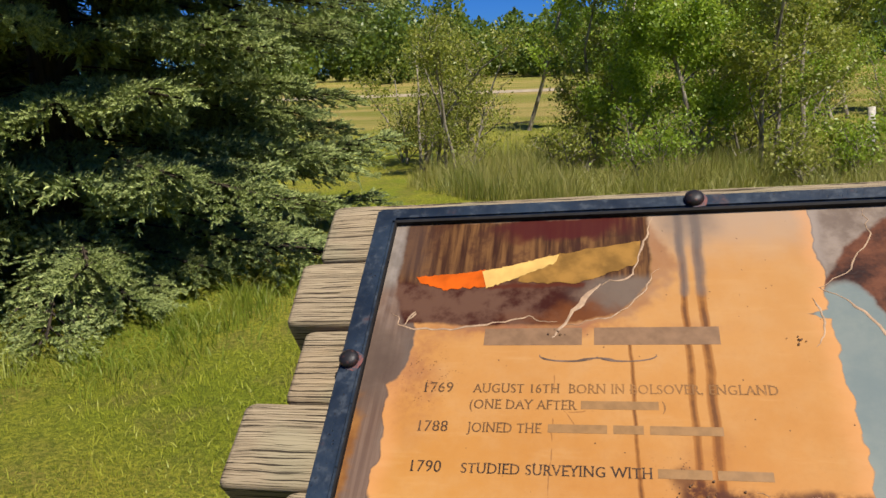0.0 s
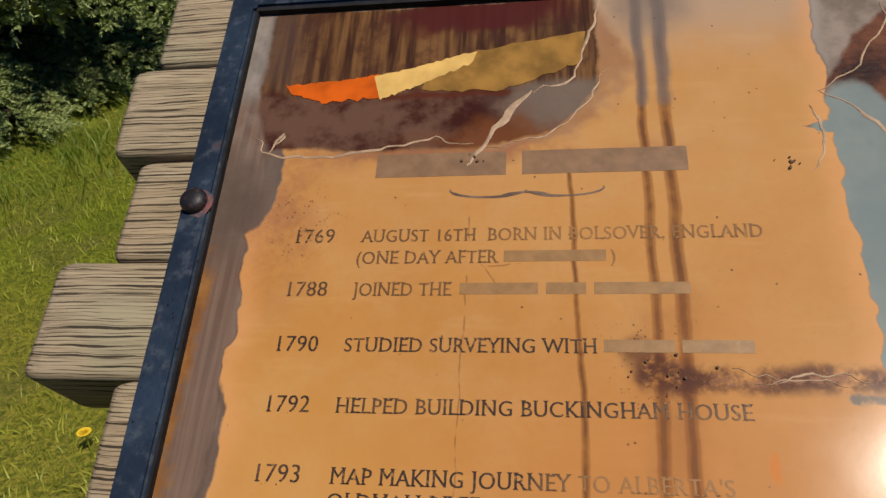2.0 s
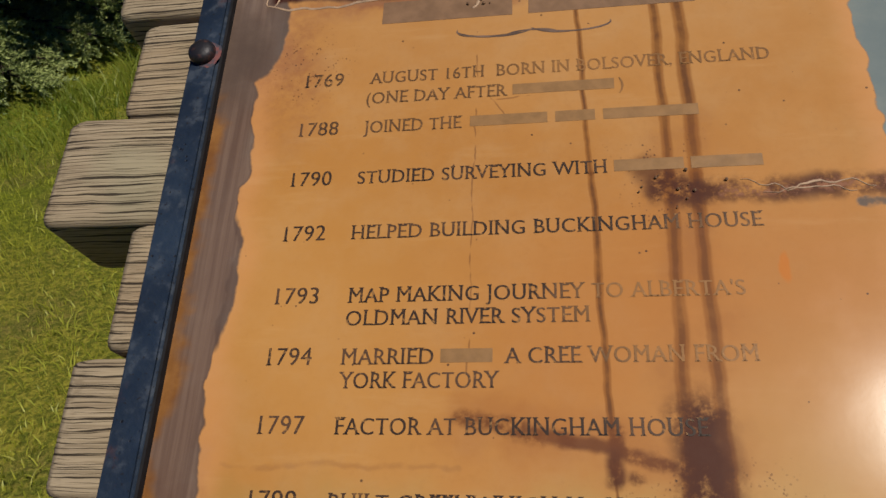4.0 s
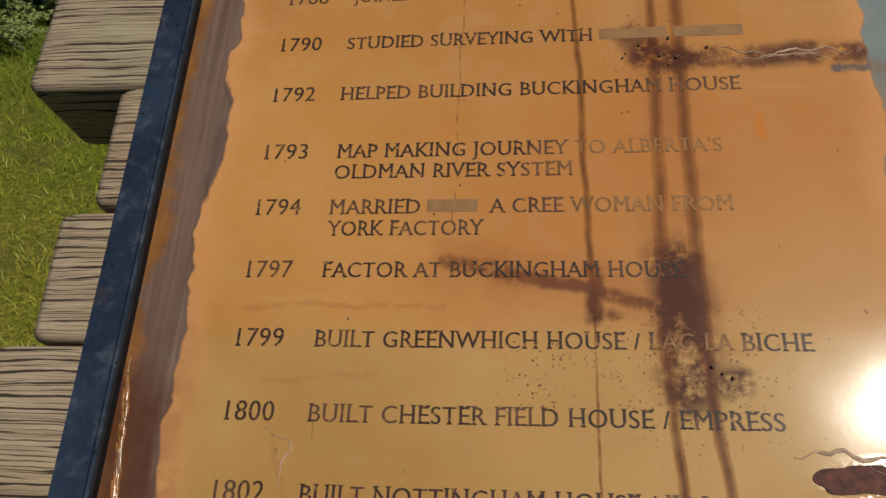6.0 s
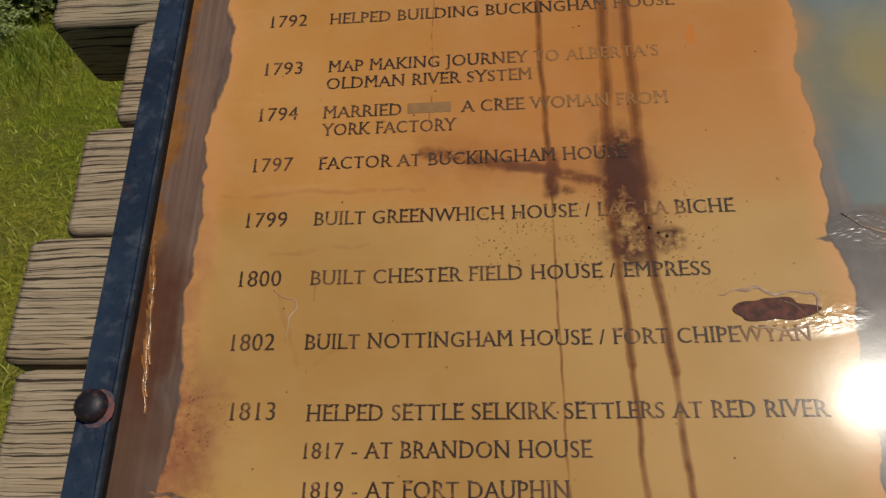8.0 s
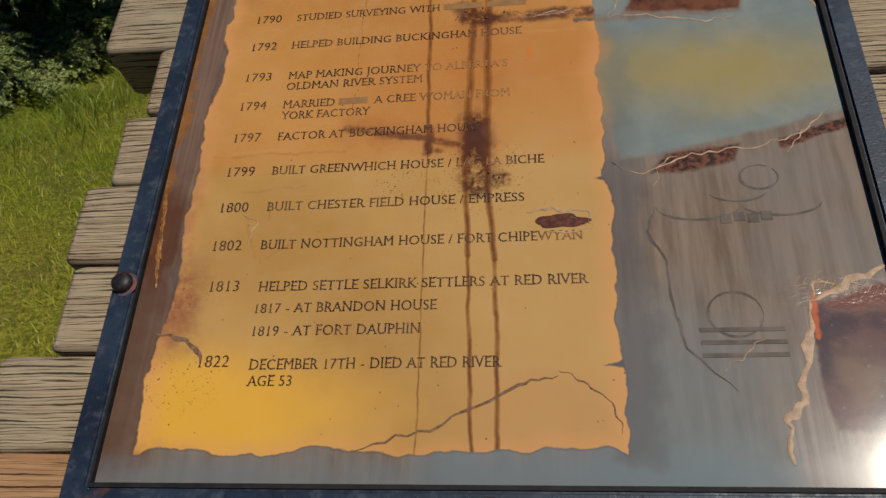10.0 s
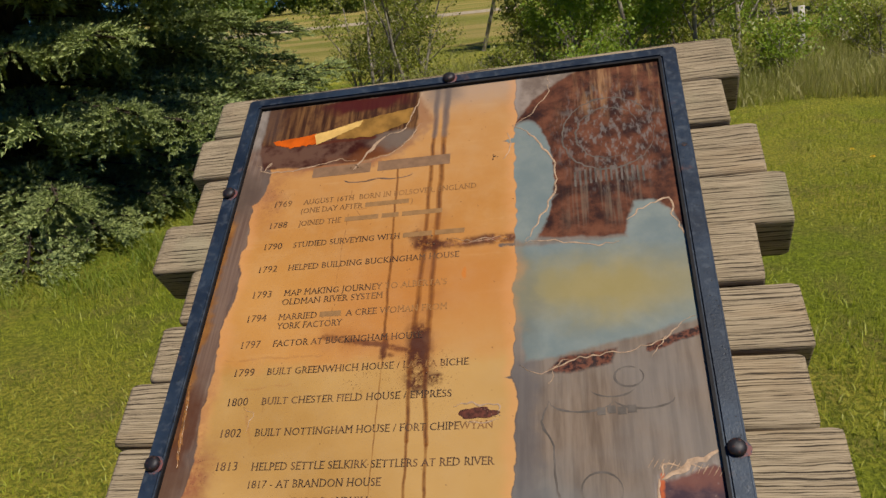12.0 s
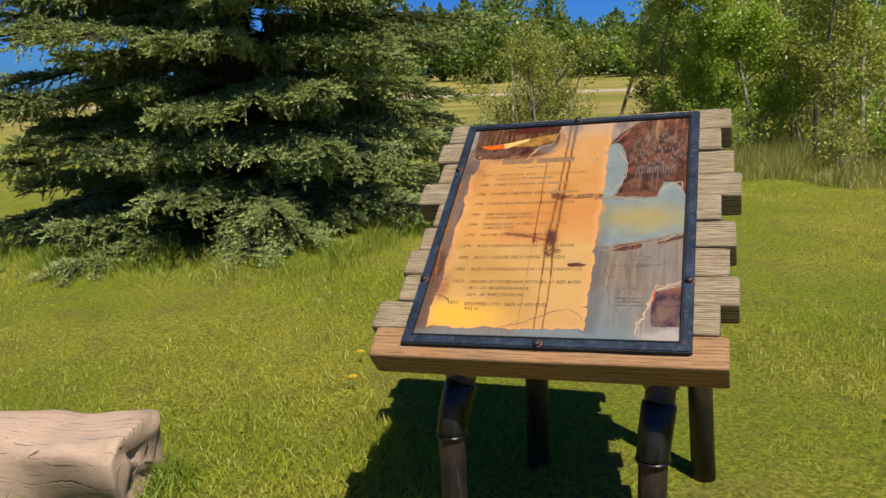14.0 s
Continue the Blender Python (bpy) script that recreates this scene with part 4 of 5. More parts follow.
def stroke(points, width, ink, parent, name, label="", height=0.0009, wobble=0.0, seed=0, flat=0.4, steps=7):
    """A thin raised line through points on the board, with a wavering width."""
    pts = [Vector((*p, 0)) for p in points]
    line = []
    for a, b in zip(pts, pts[1:]):
        for k in range(steps):
            line.append(a.lerp(b, k / steps))
    line.append(pts[-1])
    bm = bmesh.new()
    prev = None
    for i, p in enumerate(line):
        d = (line[min(i + 1, len(line) - 1)] - line[max(i - 1, 0)]).normalized()
        side = Vector((-d.y, d.x, 0))
        off = side * wobble * noise.noise(Vector((p.x * 90, p.y * 90, seed)))
        taper = min(1.0, 0.25 + 3 * min(i, len(line) - 1 - i) / len(line))
        w = width * taper * (1 + 0.8 * noise.noise(Vector((p.x * 60, p.y * 60, seed + 5))))
        z = Vector((0, 0, height))
        cur = [bm.verts.new(p + off - side * w), bm.verts.new(p + off + z * (1 + flat)), bm.verts.new(p + off + side * w)]
        for v in (cur[0], cur[2]):
            v.co.z = 0.0002
        if prev:
            bm.faces.new((prev[0], cur[0], cur[1], prev[1]))
            bm.faces.new((prev[1], cur[1], cur[2], prev[2]))
        prev = cur
    bmesh.ops.recalc_face_normals(bm, faces=bm.faces)
    return smooth(part(name, bm, ink, parent, label))


def arc(u, v, ru, rv, a0, a1, n=10):
    return [(u + ru * math.cos(radians(a0 + (a1 - a0) * k / n)), v + rv * math.sin(radians(a0 + (a1 - a0) * k / n))) for k in range(n + 1)]


# flourish under the title
FLOURISH = "scrolled flourish in faded ink"
stroke(arc(0.219, -0.199, 0.030, 0.007, 170, 350), 0.0010, TITLE_INK, board, "flourish", FLOURISH, 0.00015)
stroke(arc(0.276, -0.199, 0.030, 0.007, 370, 190), 0.0010, TITLE_INK, board, "flourish", FLOURISH, 0.00015)
stroke(arc(0.247, -0.210, 0.024, 0.008, 150, 30), 0.0009, TITLE_INK, board, "flourish", FLOURISH, 0.00015)

# bleached print of a shield and emblem on the brown ground
SHIELD = "ghost outline of a shield, bleached grey"
stroke(arc(0.559, -0.613, 0.040, 0.016, 180, 350), 0.0012, SHADOW_INK, board, "shield_line", SHIELD, 0.00015)
stroke(arc(0.636, -0.613, 0.037, 0.014, 190, 355), 0.0012, SHADOW_INK, board, "shield_line", SHIELD, 0.00015)
stroke(arc(0.598, -0.594, 0.030, 0.016, 205, 335), 0.0010, SHADOW_INK, board, "shield_line", SHIELD, 0.00015)
stroke([(0.519, -0.613), (0.508, -0.640), (0.523, -0.672), (0.524, -0.715), (0.532, -0.760), (0.570, -0.800)], 0.0013, SHADOW_INK, board, "shield_line", SHIELD, 0.00015, 0.002)
stroke(arc(0.578, -0.728, 0.024, 0.022, 0, 360, 20), 0.0012, SHADOW_INK, board, "emblem_line", "ghost ring of a bleached emblem", 0.00015)
stroke(arc(0.620, -0.583, 0.018, 0.014, 60, 400, 18), 0.0016, SHADOW_INK, board, "emblem_line", "ghost horseshoe of a bleached emblem", 0.00015)
for k in range(4):
    bm = bmesh.new()
    bar_box(bm, 0.578 + k * 0.0125, 0.588 + k * 0.0125, -0.634 + 0.002 * (k % 2), -0.624 + 0.002 * (k % 2), 0.0002, 0.0005)
    part("emblem_bar", bm, SHADOW_INK, board, "bleached plain bar of an emblem")
for k in range(3):
    bm = bmesh.new()
    bar_box(bm, 0.545, 0.618, -0.745 - k * 0.012, -0.741 - k * 0.012, 0.0002, 0.0005)
    part("emblem_bar", bm, SHADOW_INK, board, "bleached plain bar of an emblem")
for k in range(14):
    bm = bmesh.new()
    bar_box(bm, 0.566 + k * 0.0078, 0.569 + k * 0.0078, -0.262 + 0.006 * math.sin(k * 0.25), -0.232 + 0.006 * math.sin(k * 0.25), 0.0002, 0.0005)
    part("emblem_bar", bm, SHADOW_INK, board, "worn bar of a dark seal")
stroke(arc(0.622, -0.155, 0.072, 0.078, 0, 360, 26), 0.0013, SHADOW_INK, board, "seal_ring", "worn dark ring of a seal", 0.00015, 0.003)
stroke(arc(0.622, -0.155, 0.050, 0.055, 20, 300, 20), 0.0012, SHADOW_INK, board, "seal_ring", "worn dark ring of a seal", 0.00015, 0.004)

# torn layers that show in the lost patch
def torn(name, material, top, bottom, label, height):
    """A strip between two edges, each a short row of places, with a ragged rim."""
    bm = bmesh.new()
    n = 24
    def along(row, f):
        f *= len(row) - 1
        i = min(int(f), len(row) - 2)
        return Vector((*row[i], 0)).lerp(Vector((*row[i + 1], 0)), f - i)
    prev = None
    for k in range(n + 1):
        a, b = along(top, k / n), along(bottom, k / n)
        a.y += 0.0022 * noise.noise(Vector((k * 0.9, 1.0, height * 9000)))
        b.y += 0.0030 * noise.noise(Vector((k * 0.9, 7.0, height * 9000)))
        cur = [bm.verts.new((a.x, a.y, height)), bm.verts.new((b.x, b.y, height))]
        if prev:
            bm.faces.new((prev[0], prev[1], cur[1], cur[0]))
        prev = cur
    bmesh.ops.recalc_face_normals(bm, faces=bm.faces)
    return part(name, bm, material, board, label)


torn("torn_layer", OCHRE, [(0.165, -0.078), (0.205, -0.060), (0.296, -0.044)], [(0.160, -0.100), (0.228, -0.103), (0.291, -0.078)], "ochre torn under-layer", 0.0005)
torn("torn_layer", CREAM, [(0.118, -0.083), (0.160, -0.073), (0.205, -0.060)], [(0.125, -0.108), (0.155, -0.096), (0.202, -0.072)], "cream torn under-layer", 0.0007)
torn("torn_layer", ORANGE, [(0.040, -0.089), (0.085, -0.086), (0.121, -0.081)], [(0.046, -0.098), (0.075, -0.109), (0.128, -0.106)], "bright orange torn under-layer", 0.0006)

# curled edges of the peeling film
EDGE = "pale curled edge of the peeling film"
for i, (pts, wd) in enumerate((
        ([(0.022, -0.140), (0.030, -0.158), (0.075, -0.166), (0.13, -0.158), (0.175, -0.147), (0.205, -0.158)], 0.0012),
        ([(0.200, -0.176), (0.213, -0.158), (0.238, -0.122), (0.252, -0.106)], 0.0030),
        ([(0.252, -0.106), (0.286, -0.092), (0.297, -0.050), (0.309, -0.008)], 0.0012),
        ([(0.215, -0.160), (0.262, -0.150), (0.298, -0.118), (0.312, -0.085)], 0.0008),
        ([(0.040, -0.150), (0.048, -0.140), (0.036, -0.158)], 0.0012),
        ([(0.535, -0.004), (0.530, -0.050), (0.500, -0.100), (0.470, -0.118)], 0.0010),
        ([(0.470, -0.118), (0.500, -0.140), (0.535, -0.200), (0.538, -0.260), (0.512, -0.320), (0.490, -0.358)], 0.0016),
        ([(0.462, -0.130), (0.468, -0.155), (0.456, -0.190)], 0.0012),
        ([(0.490, -0.358), (0.540, -0.362), (0.590, -0.372), (0.625, -0.372)], 0.0012),
        ([(0.640, -0.335), (0.655, -0.315), (0.700, -0.300), (0.705, -0.340), (0.717, -0.385)], 0.0016),
        ([(0.480, -0.560), (0.510, -0.575), (0.560, -0.552), (0.620, -0.548), (0.665, -0.535), (0.690, -0.512), (0.713, -0.500)], 0.0010),
        ([(0.520, -0.590), (0.528, -0.560), (0.545, -0.552)], 0.0009),
        ([(0.650, -0.555), (0.662, -0.540), (0.672, -0.528)], 0.0009),
        ([(0.717, -0.684), (0.680, -0.698), (0.645, -0.716)], 0.0042),
        ([(0.645, -0.716), (0.634, -0.760), (0.622, -0.810), (0.606, -0.826), (0.606, -0.862)], 0.0046),
        ([(0.645, -0.716), (0.650, -0.700), (0.700, -0.702)], 0.0012),
        ([(0.560, -0.780), (0.590, -0.762), (0.600, -0.752)], 0.0010),
        ([(0.394, -0.614), (0.420, -0.611), (0.452, -0.616), (0.458, -0.630)], 0.0014),
        ([(0.412, -0.634), (0.430, -0.638), (0.455, -0.634)], 0.0010),
        ([(0.432, -0.616), (0.440, -0.624), (0.452, -0.630)], 0.0007),
        ([(0.382, -0.340), (0.410, -0.349), (0.440, -0.343), (0.464, -0.347)], 0.0008),
        ([(0.395, -0.352), (0.428, -0.346), (0.452, -0.352)], 0.0006),
                ([(0.10, -0.600), (0.112, -0.612), (0.108, -0.640)], 0.0005))):
    stroke(pts, wd * 0.8, PEEL, board, "film_edge", EDGE, 0.0006, 0.006, i * 2.7)
# fine curled slivers beside the frame and the lower tear
for k in range(14):
    f = k / 13
    stroke([(0.640 + 0.006 * k, -0.690 - 0.001 * k), (0.632 + 0.006 * k, -0.702 - 0.001 * k)], 0.0004, PEEL, board, "film_edge", EDGE, 0.0008, 0.0, k)
for k in range(9):
    stroke([(0.004 + 0.0008 * k, -0.560 - 0.011 * k), (0.010 + 0.0012 * k, -0.600 - 0.011 * k)], 0.0013, AMBER, board, "film_edge", "amber wrinkled film beside the frame", 0.0018, 0.002, k)
# cracks in the parchment's foot
for i, pts in enumerate(([(0.236, -0.850), (0.305, -0.832), (0.378, -0.796), (0.418, -0.782)], [(0.418, -0.782), (0.444, -0.792), (0.465, -0.814), (0.472, -0.836)])):
    stroke(pts, 0.0013 - 0.0005 * i, GRIT, board, "print_crack", "dark crack in the parchment print", 0.0005, 0.006, i + 40)
stroke([(0.028, -0.737), (0.052, -0.741), (0.074, -0.752), (0.080, -0.766)], 0.0022, GRIT, board, "print_crack", "dark crack in the parchment print", 0.0005, 0.003, 50)
# torn hole beside the tenth entry
hole_red = plain("bare_red_brown", (0.075, 0.020, 0.012), 0.6, 0.6, 160.0, 0.2)
ob = part("torn_hole", disc(0.0085, 4.0, 60, 2.9, 0.45, 1.6), hole_red, board, "red-brown hole torn in the film")
ob.location = (0.425, -0.625, 0.0007)
# dirt crumbs
rng = random.Random(5)
for u, v, n, s in ((0.440, -0.181, 9, 0.0045), (0.206, -0.171, 8, 0.006), (0.340, -0.345, 12, 0.014), (0.363, -0.571, 4, 0.006)):
    for k in range(n):
        bm = bmesh.new()
        bmesh.ops.create_icosphere(bm, subdivisions=1, radius=rng.uniform(0.0005, 0.0013))
        c = part("crumb", bm, GRIT, board, "crumb of dry dirt stuck to the board")
        c.location = (u + rng.gauss(0, s), v + rng.gauss(0, s * 0.6), 0.0012)

# legs: front ones bent under the planks, with a sleeve over the bend; darker rear ones
UPRIGHT = PANEL.inverted()


def leg(x, y, top, lean, bend=None):
    bm = bmesh.new()
    if bend is None:
        ring_tube(bm, [(0, 0, -0.12), (lean * 0.5, 0, top * 0.5), (lean, 0, top)], [0.040, 0.040, 0.040], 22)
    else:
        ring_tube(bm, [(0, 0, -0.12), (0, 0, 0.2), (0, 0, 0.37), (bend * 0.25, 0.012, 0.44), (bend, 0.05, 0.57), (bend * 1.4, 0.08, 0.66)], [0.039, 0.039, 0.039, 0.040, 0.040, 0.040], 22)
    ob = smooth(part("leg", bm, PIPE, sign, "round dark pipe leg with worn paint"))
    ob.matrix_local = UPRIGHT @ pose(x, y, 0)
    if bend is not None:
        bm = bmesh.new()
        ring_tube(bm, [(0, 0, 0.372), (0, 0, 0.376), (0, 0.001, 0.384), (bend * 0.25, 0.012, 0.44), (bend * 0.7, 0.034, 0.515), (bend * 0.75, 0.036, 0.522)], [0.040, 0.0455, 0.0445, 0.0460, 0.0470, 0.041], 24)
        smooth(part("sleeve", bm, SLEEVE, ob, "scuffed black metal sleeve"))
        bm = bmesh.new()
        ring_tube(bm, [(0, 0, 0.362), (0, 0, 0.366), (0, 0, 0.371), (0, 0, 0.375)], [0.040, 0.0475, 0.0475, 0.040], 24)
        smooth(part("band", bm, SLEEVE, ob, "pale ridge round the leg"))
    return ob


leg(0.098, -0.645, 0.66, 0.0, 0.034)
leg(0.672, -0.655, 0.66, 0.0, 0.016)
leg(0.222, -0.09, 0.95, 0.0)
leg(0.800, -0.06, 0.97, -0.075)


# ---------------------------------------------------------------- ground
def ground_height(x, y):
    """Level lawn; the meadow behind it rises a little."""
    rise = np.clip((y - 16.0) / 40.0, 0, 1)
    return 0.9 * rise * rise * (3 - 2 * rise)


def build_ground():
    xs = np.concatenate([np.linspace(-600, -14, 20), np.linspace(-12, 14, 90), np.linspace(16, 600, 20)])
    ys = np.concatenate([np.linspace(-500, -8, 14), np.linspace(-6, 18, 84), np.linspace(20, 900, 60)])
    gx, gy = np.meshgrid(xs, ys)
    gz = ground_height(gx, gy)
    near = (np.abs(gx) < 14) & (gy > -7) & (gy < 19)
    gz = gz + near * 0.012 * (np.sin(gx * 2.1 + np.sin(gy * 1.3)) + np.sin(gy * 2.7 + gx * 0.8))
    verts = np.stack([gx.ravel(), gy.ravel(), gz.ravel()], 1)
    w = len(xs)
    i = (np.arange(len(ys) - 1)[:, None] * w + np.arange(w - 1)[None, :]).ravel()
    faces = np.stack([i, i + 1, i + w + 1, i + w], 1)
    ob = from_arrays("ground", verts, faces, SOIL, smooth=True)
    return tagged(ob, "sunlit mown lawn running into a dry meadow", "lawn", kind="structure")


build_ground()


def blades(name, count, place, lo, hi, width, lean, material, label, category, seed, shortest=0.35):
    """Grass: one bent blade of two triangles for each place."""
    r = np.random.default_rng(seed)
    xy = place(r, count)
    n = len(xy)
    h = r.uniform(lo, hi, n) * (0.75 + 0.5 * r.random(n))
    a = r.uniform(0, 2 * math.pi, n)
    side = np.stack([np.cos(a), np.sin(a), np.zeros(n)], 1) * (width * (0.6 + 0.8 * r.random(n)))[:, None]
    b = r.uniform(0, 2 * math.pi, n)
    bend = np.stack([np.cos(b), np.sin(b), np.zeros(n)], 1) * (h * lean * r.random(n))[:, None]
    base = np.concatenate([xy, (ground_height(xy[:, 0], xy[:, 1]) - 0.008)[:, None]], 1)
    clump = 0.72 + 0.5 * np.sin(xy[:, 0] * 3.1 + 1.7 * np.sin(xy[:, 1] * 2.3)) * np.sin(xy[:, 1] * 2.7 + 1.3 * np.sin(xy[:, 0] * 4.7)) + 0.25 * np.sin(xy[:, 0] * 11 + xy[:, 1] * 9)
    h = h * np.clip(clump, shortest, 1.4)
    up = np.zeros((n, 3))
    up[:, 2] = h
    mid = base + up * 0.55 + bend * 0.3
    tip = base + up * np.sqrt(np.clip(1 - (lean * 0.4) ** 2, 0.3, 1)) + bend
    verts = np.stack([base - side, base + side, mid + side * 0.8, mid - side * 0.8, tip], 1).reshape(-1, 3)
    k = np.arange(n)[:, None] * 5
    tris = np.concatenate([k + [0, 1, 2], k + [0, 2, 3], k + [3, 2, 4]], 1).reshape(-1, 3)
    return tagged(from_arrays(name, verts, tris, material), label, category, kind="stuff")


def lawn_places(r, count):
    """Denser towards the sign."""
    out = []
    while sum(len(o) for o in out) < count:
        p = np.stack([r.uniform(-5.5, 6.0, count), r.uniform(-2.2, 7.6, count)], 1)
        d = np.hypot(p[:, 0] - 0.3, p[:, 1] + 1.6)
        keep = r.random(count) < np.clip(1.9 / (d + 0.4), 0, 1) ** 1.3
        out.append(p[keep])
    return np.concatenate(out)[:count]


blades("lawn_grass", 185000, lawn_places, 0.022, 0.050, 0.0020, 1.2, LAWN, "short green lawn blades with dry straw patches", "grass", 3, 0.65)


def belt_places(r, count):
    x = r.uniform(-2.2, 7.5, count)
    y = 6.9 + 0.25 * np.sin(x * 1.7) + 0.15 * np.sin(x * 5.3) - 0.02 * x + np.abs(r.normal(0, 2.4, count))
    keep = ~((x < -0.6) & (y < 6.2 - x * 0.8))
    return np.stack([x, y], 1)[keep]


blades("tall_grass", 48000, belt_places, 0.18, 0.46, 0.0032, 0.8, TALL, "tall unmown grass with seed heads under the bushes", "grass", 4)


def skirt_places(r, count):
    a = r.uniform(-2.2, 0.6, count)
    rad = 2.30 + 0.25 * np.sin(a * 5) + r.normal(0, 0.22, count)
    return np.stack([-3.9 + rad * np.cos(a), 4.3 + rad * np.sin(a)], 1)


blades("uncut_grass", 9000, skirt_places, 0.08, 0.20, 0.003, 1.0, SKIRT, "longer uncut grass at the foot of the spruce", "grass", 6)


def log_edge_places(r, count):
    f = r.random(count)
    side = r.random(count) < 0.5
    x = np.where(side, -1.03 + r.normal(0, 0.05, count), -1.1 - f * 1.4)
    y = np.where(side, -0.84 + f * 0.36, -0.86 - (x + 1.06) * -0.21 + r.normal(0, 0.03, count))
    return np.stack([x, y], 1)


blades("grass_tufts", 900, log_edge_places, 0.06, 0.16, 0.003, 1.0, SKIRT, "uncut grass tufts round the log", "grass", 12)


# ---------------------------------------------------------------- spruce
def twig_kind(r, needles, length, needle, width):
    """A shoot along +x, set all round with needles; corner triples."""
    s = np.sort(r.random(needles)) * length
    a = r.uniform(0, 2 * math.pi, needles)
    lift = r.uniform(0.45, 0.95, needles)
    d = np.stack([np.cos(lift), np.sin(lift) * np.cos(a), np.sin(lift) * np.sin(a) * 0.8 + 0.25], 1)
    d /= np.linalg.norm(d, axis=1)[:, None]
    base = np.stack([s, np.zeros(needles), np.zeros(needles)], 1)
    side = np.cross(d, r.normal(0, 1, (needles, 3)))
    side /= np.linalg.norm(side, axis=1)[:, None]
    ln = needle * r.uniform(0.7, 1.2, needles)[:, None]
    tri = np.stack([base - side * width, base + side * width, base + d * ln], 1)
    return tri


def turns(direction, r):
    """Frames whose x runs along the given directions, z mostly up."""
    x = direction / np.linalg.norm(direction, axis=1)[:, None]
    up = np.array([0, 0, 1.0]) + r.normal(0, 0.15, x.shape)
    y = np.cross(up, x)
    y /= np.linalg.norm(y, axis=1)[:, None]
    return np.stack([x, y, np.cross(x, y)], 2)


def branch_kind(r, twigs, needles, needle, width):
    """A spruce limb of length 1 along +x: bare near the trunk, then a close pad of finger-like shoots with a drooping rim."""
    def spine(s):
        return np.stack([s, 0 * s, -0.06 * s - 0.22 * s * s + 0.16 * s ** 4], -1)
    n_side = 20
    places, ways, wood = [], [], []
    for i in range(n_side):
        s = 0.36 + 0.64 * (i + r.random()) / n_side
        root = spine(np.array(s))
        hand = 1 if i % 2 else -1
        ln = (0.09 + 0.34 * (1 - s) ** 0.6) * min(1.0, (s - 0.22) * 3.2) * r.uniform(0.7, 1.15)
        ang = hand * r.uniform(0.5, 0.95)
        way = np.array([math.cos(ang), math.sin(ang), r.uniform(-0.34, -0.10)])
        wood.append((root, root + way * ln))
        k = max(4, int(twigs * ln))
        f = np.linspace(0.12, 1.0, k)
        pos = root + way * ln * f[:, None]
        pos[:, 2] += ln * (0.16 * f - 0.22 * f ** 2)
        for sgn in (-1, 0, 1):
            a2 = ang * 0.8 + sgn * r.uniform(0.25, 0.65, k)
            places.append(pos)
            ways.append(np.stack([np.cos(a2), np.sin(a2), r.uniform(0.0, 0.38, k) - 0.30 * f], 1))
        rim = r.random(k) < 0.15 + 0.5 * f
        m = int(rim.sum())
        places.append(pos[rim] - np.array([0, 0, 0.01]))
        ways.append(np.stack([np.cos(ang + r.normal(0, 0.5, m)), np.sin(ang + r.normal(0, 0.5, m)), -r.uniform(0.5, 1.8, m)], 1))
    places, ways = np.concatenate(places), np.concatenate(ways)
    rot = turns(ways, r)
    kinds = [twig_kind(r, needles, q, needle, width) for q in (0.08, 0.10, 0.12, 0.14)]
    pick = r.integers(0, 4, len(places))
    mids, tris = [], []
    for k in range(4):
        m = pick == k
        t = np.einsum("nij,tcj->ntci", rot[m], kinds[k])
        tris.append(t.reshape(-1, 3, 3))
        mids.append(np.repeat(places[m], len(kinds[k]), axis=0))
    line = [(spine(np.array(a)), spine(np.array(b))) for a, b in zip(np.linspace(0, 1, 9)[:-1], np.linspace(0, 1, 9)[1:])]
    return np.concatenate(tris), np.concatenate(mids), line + wood


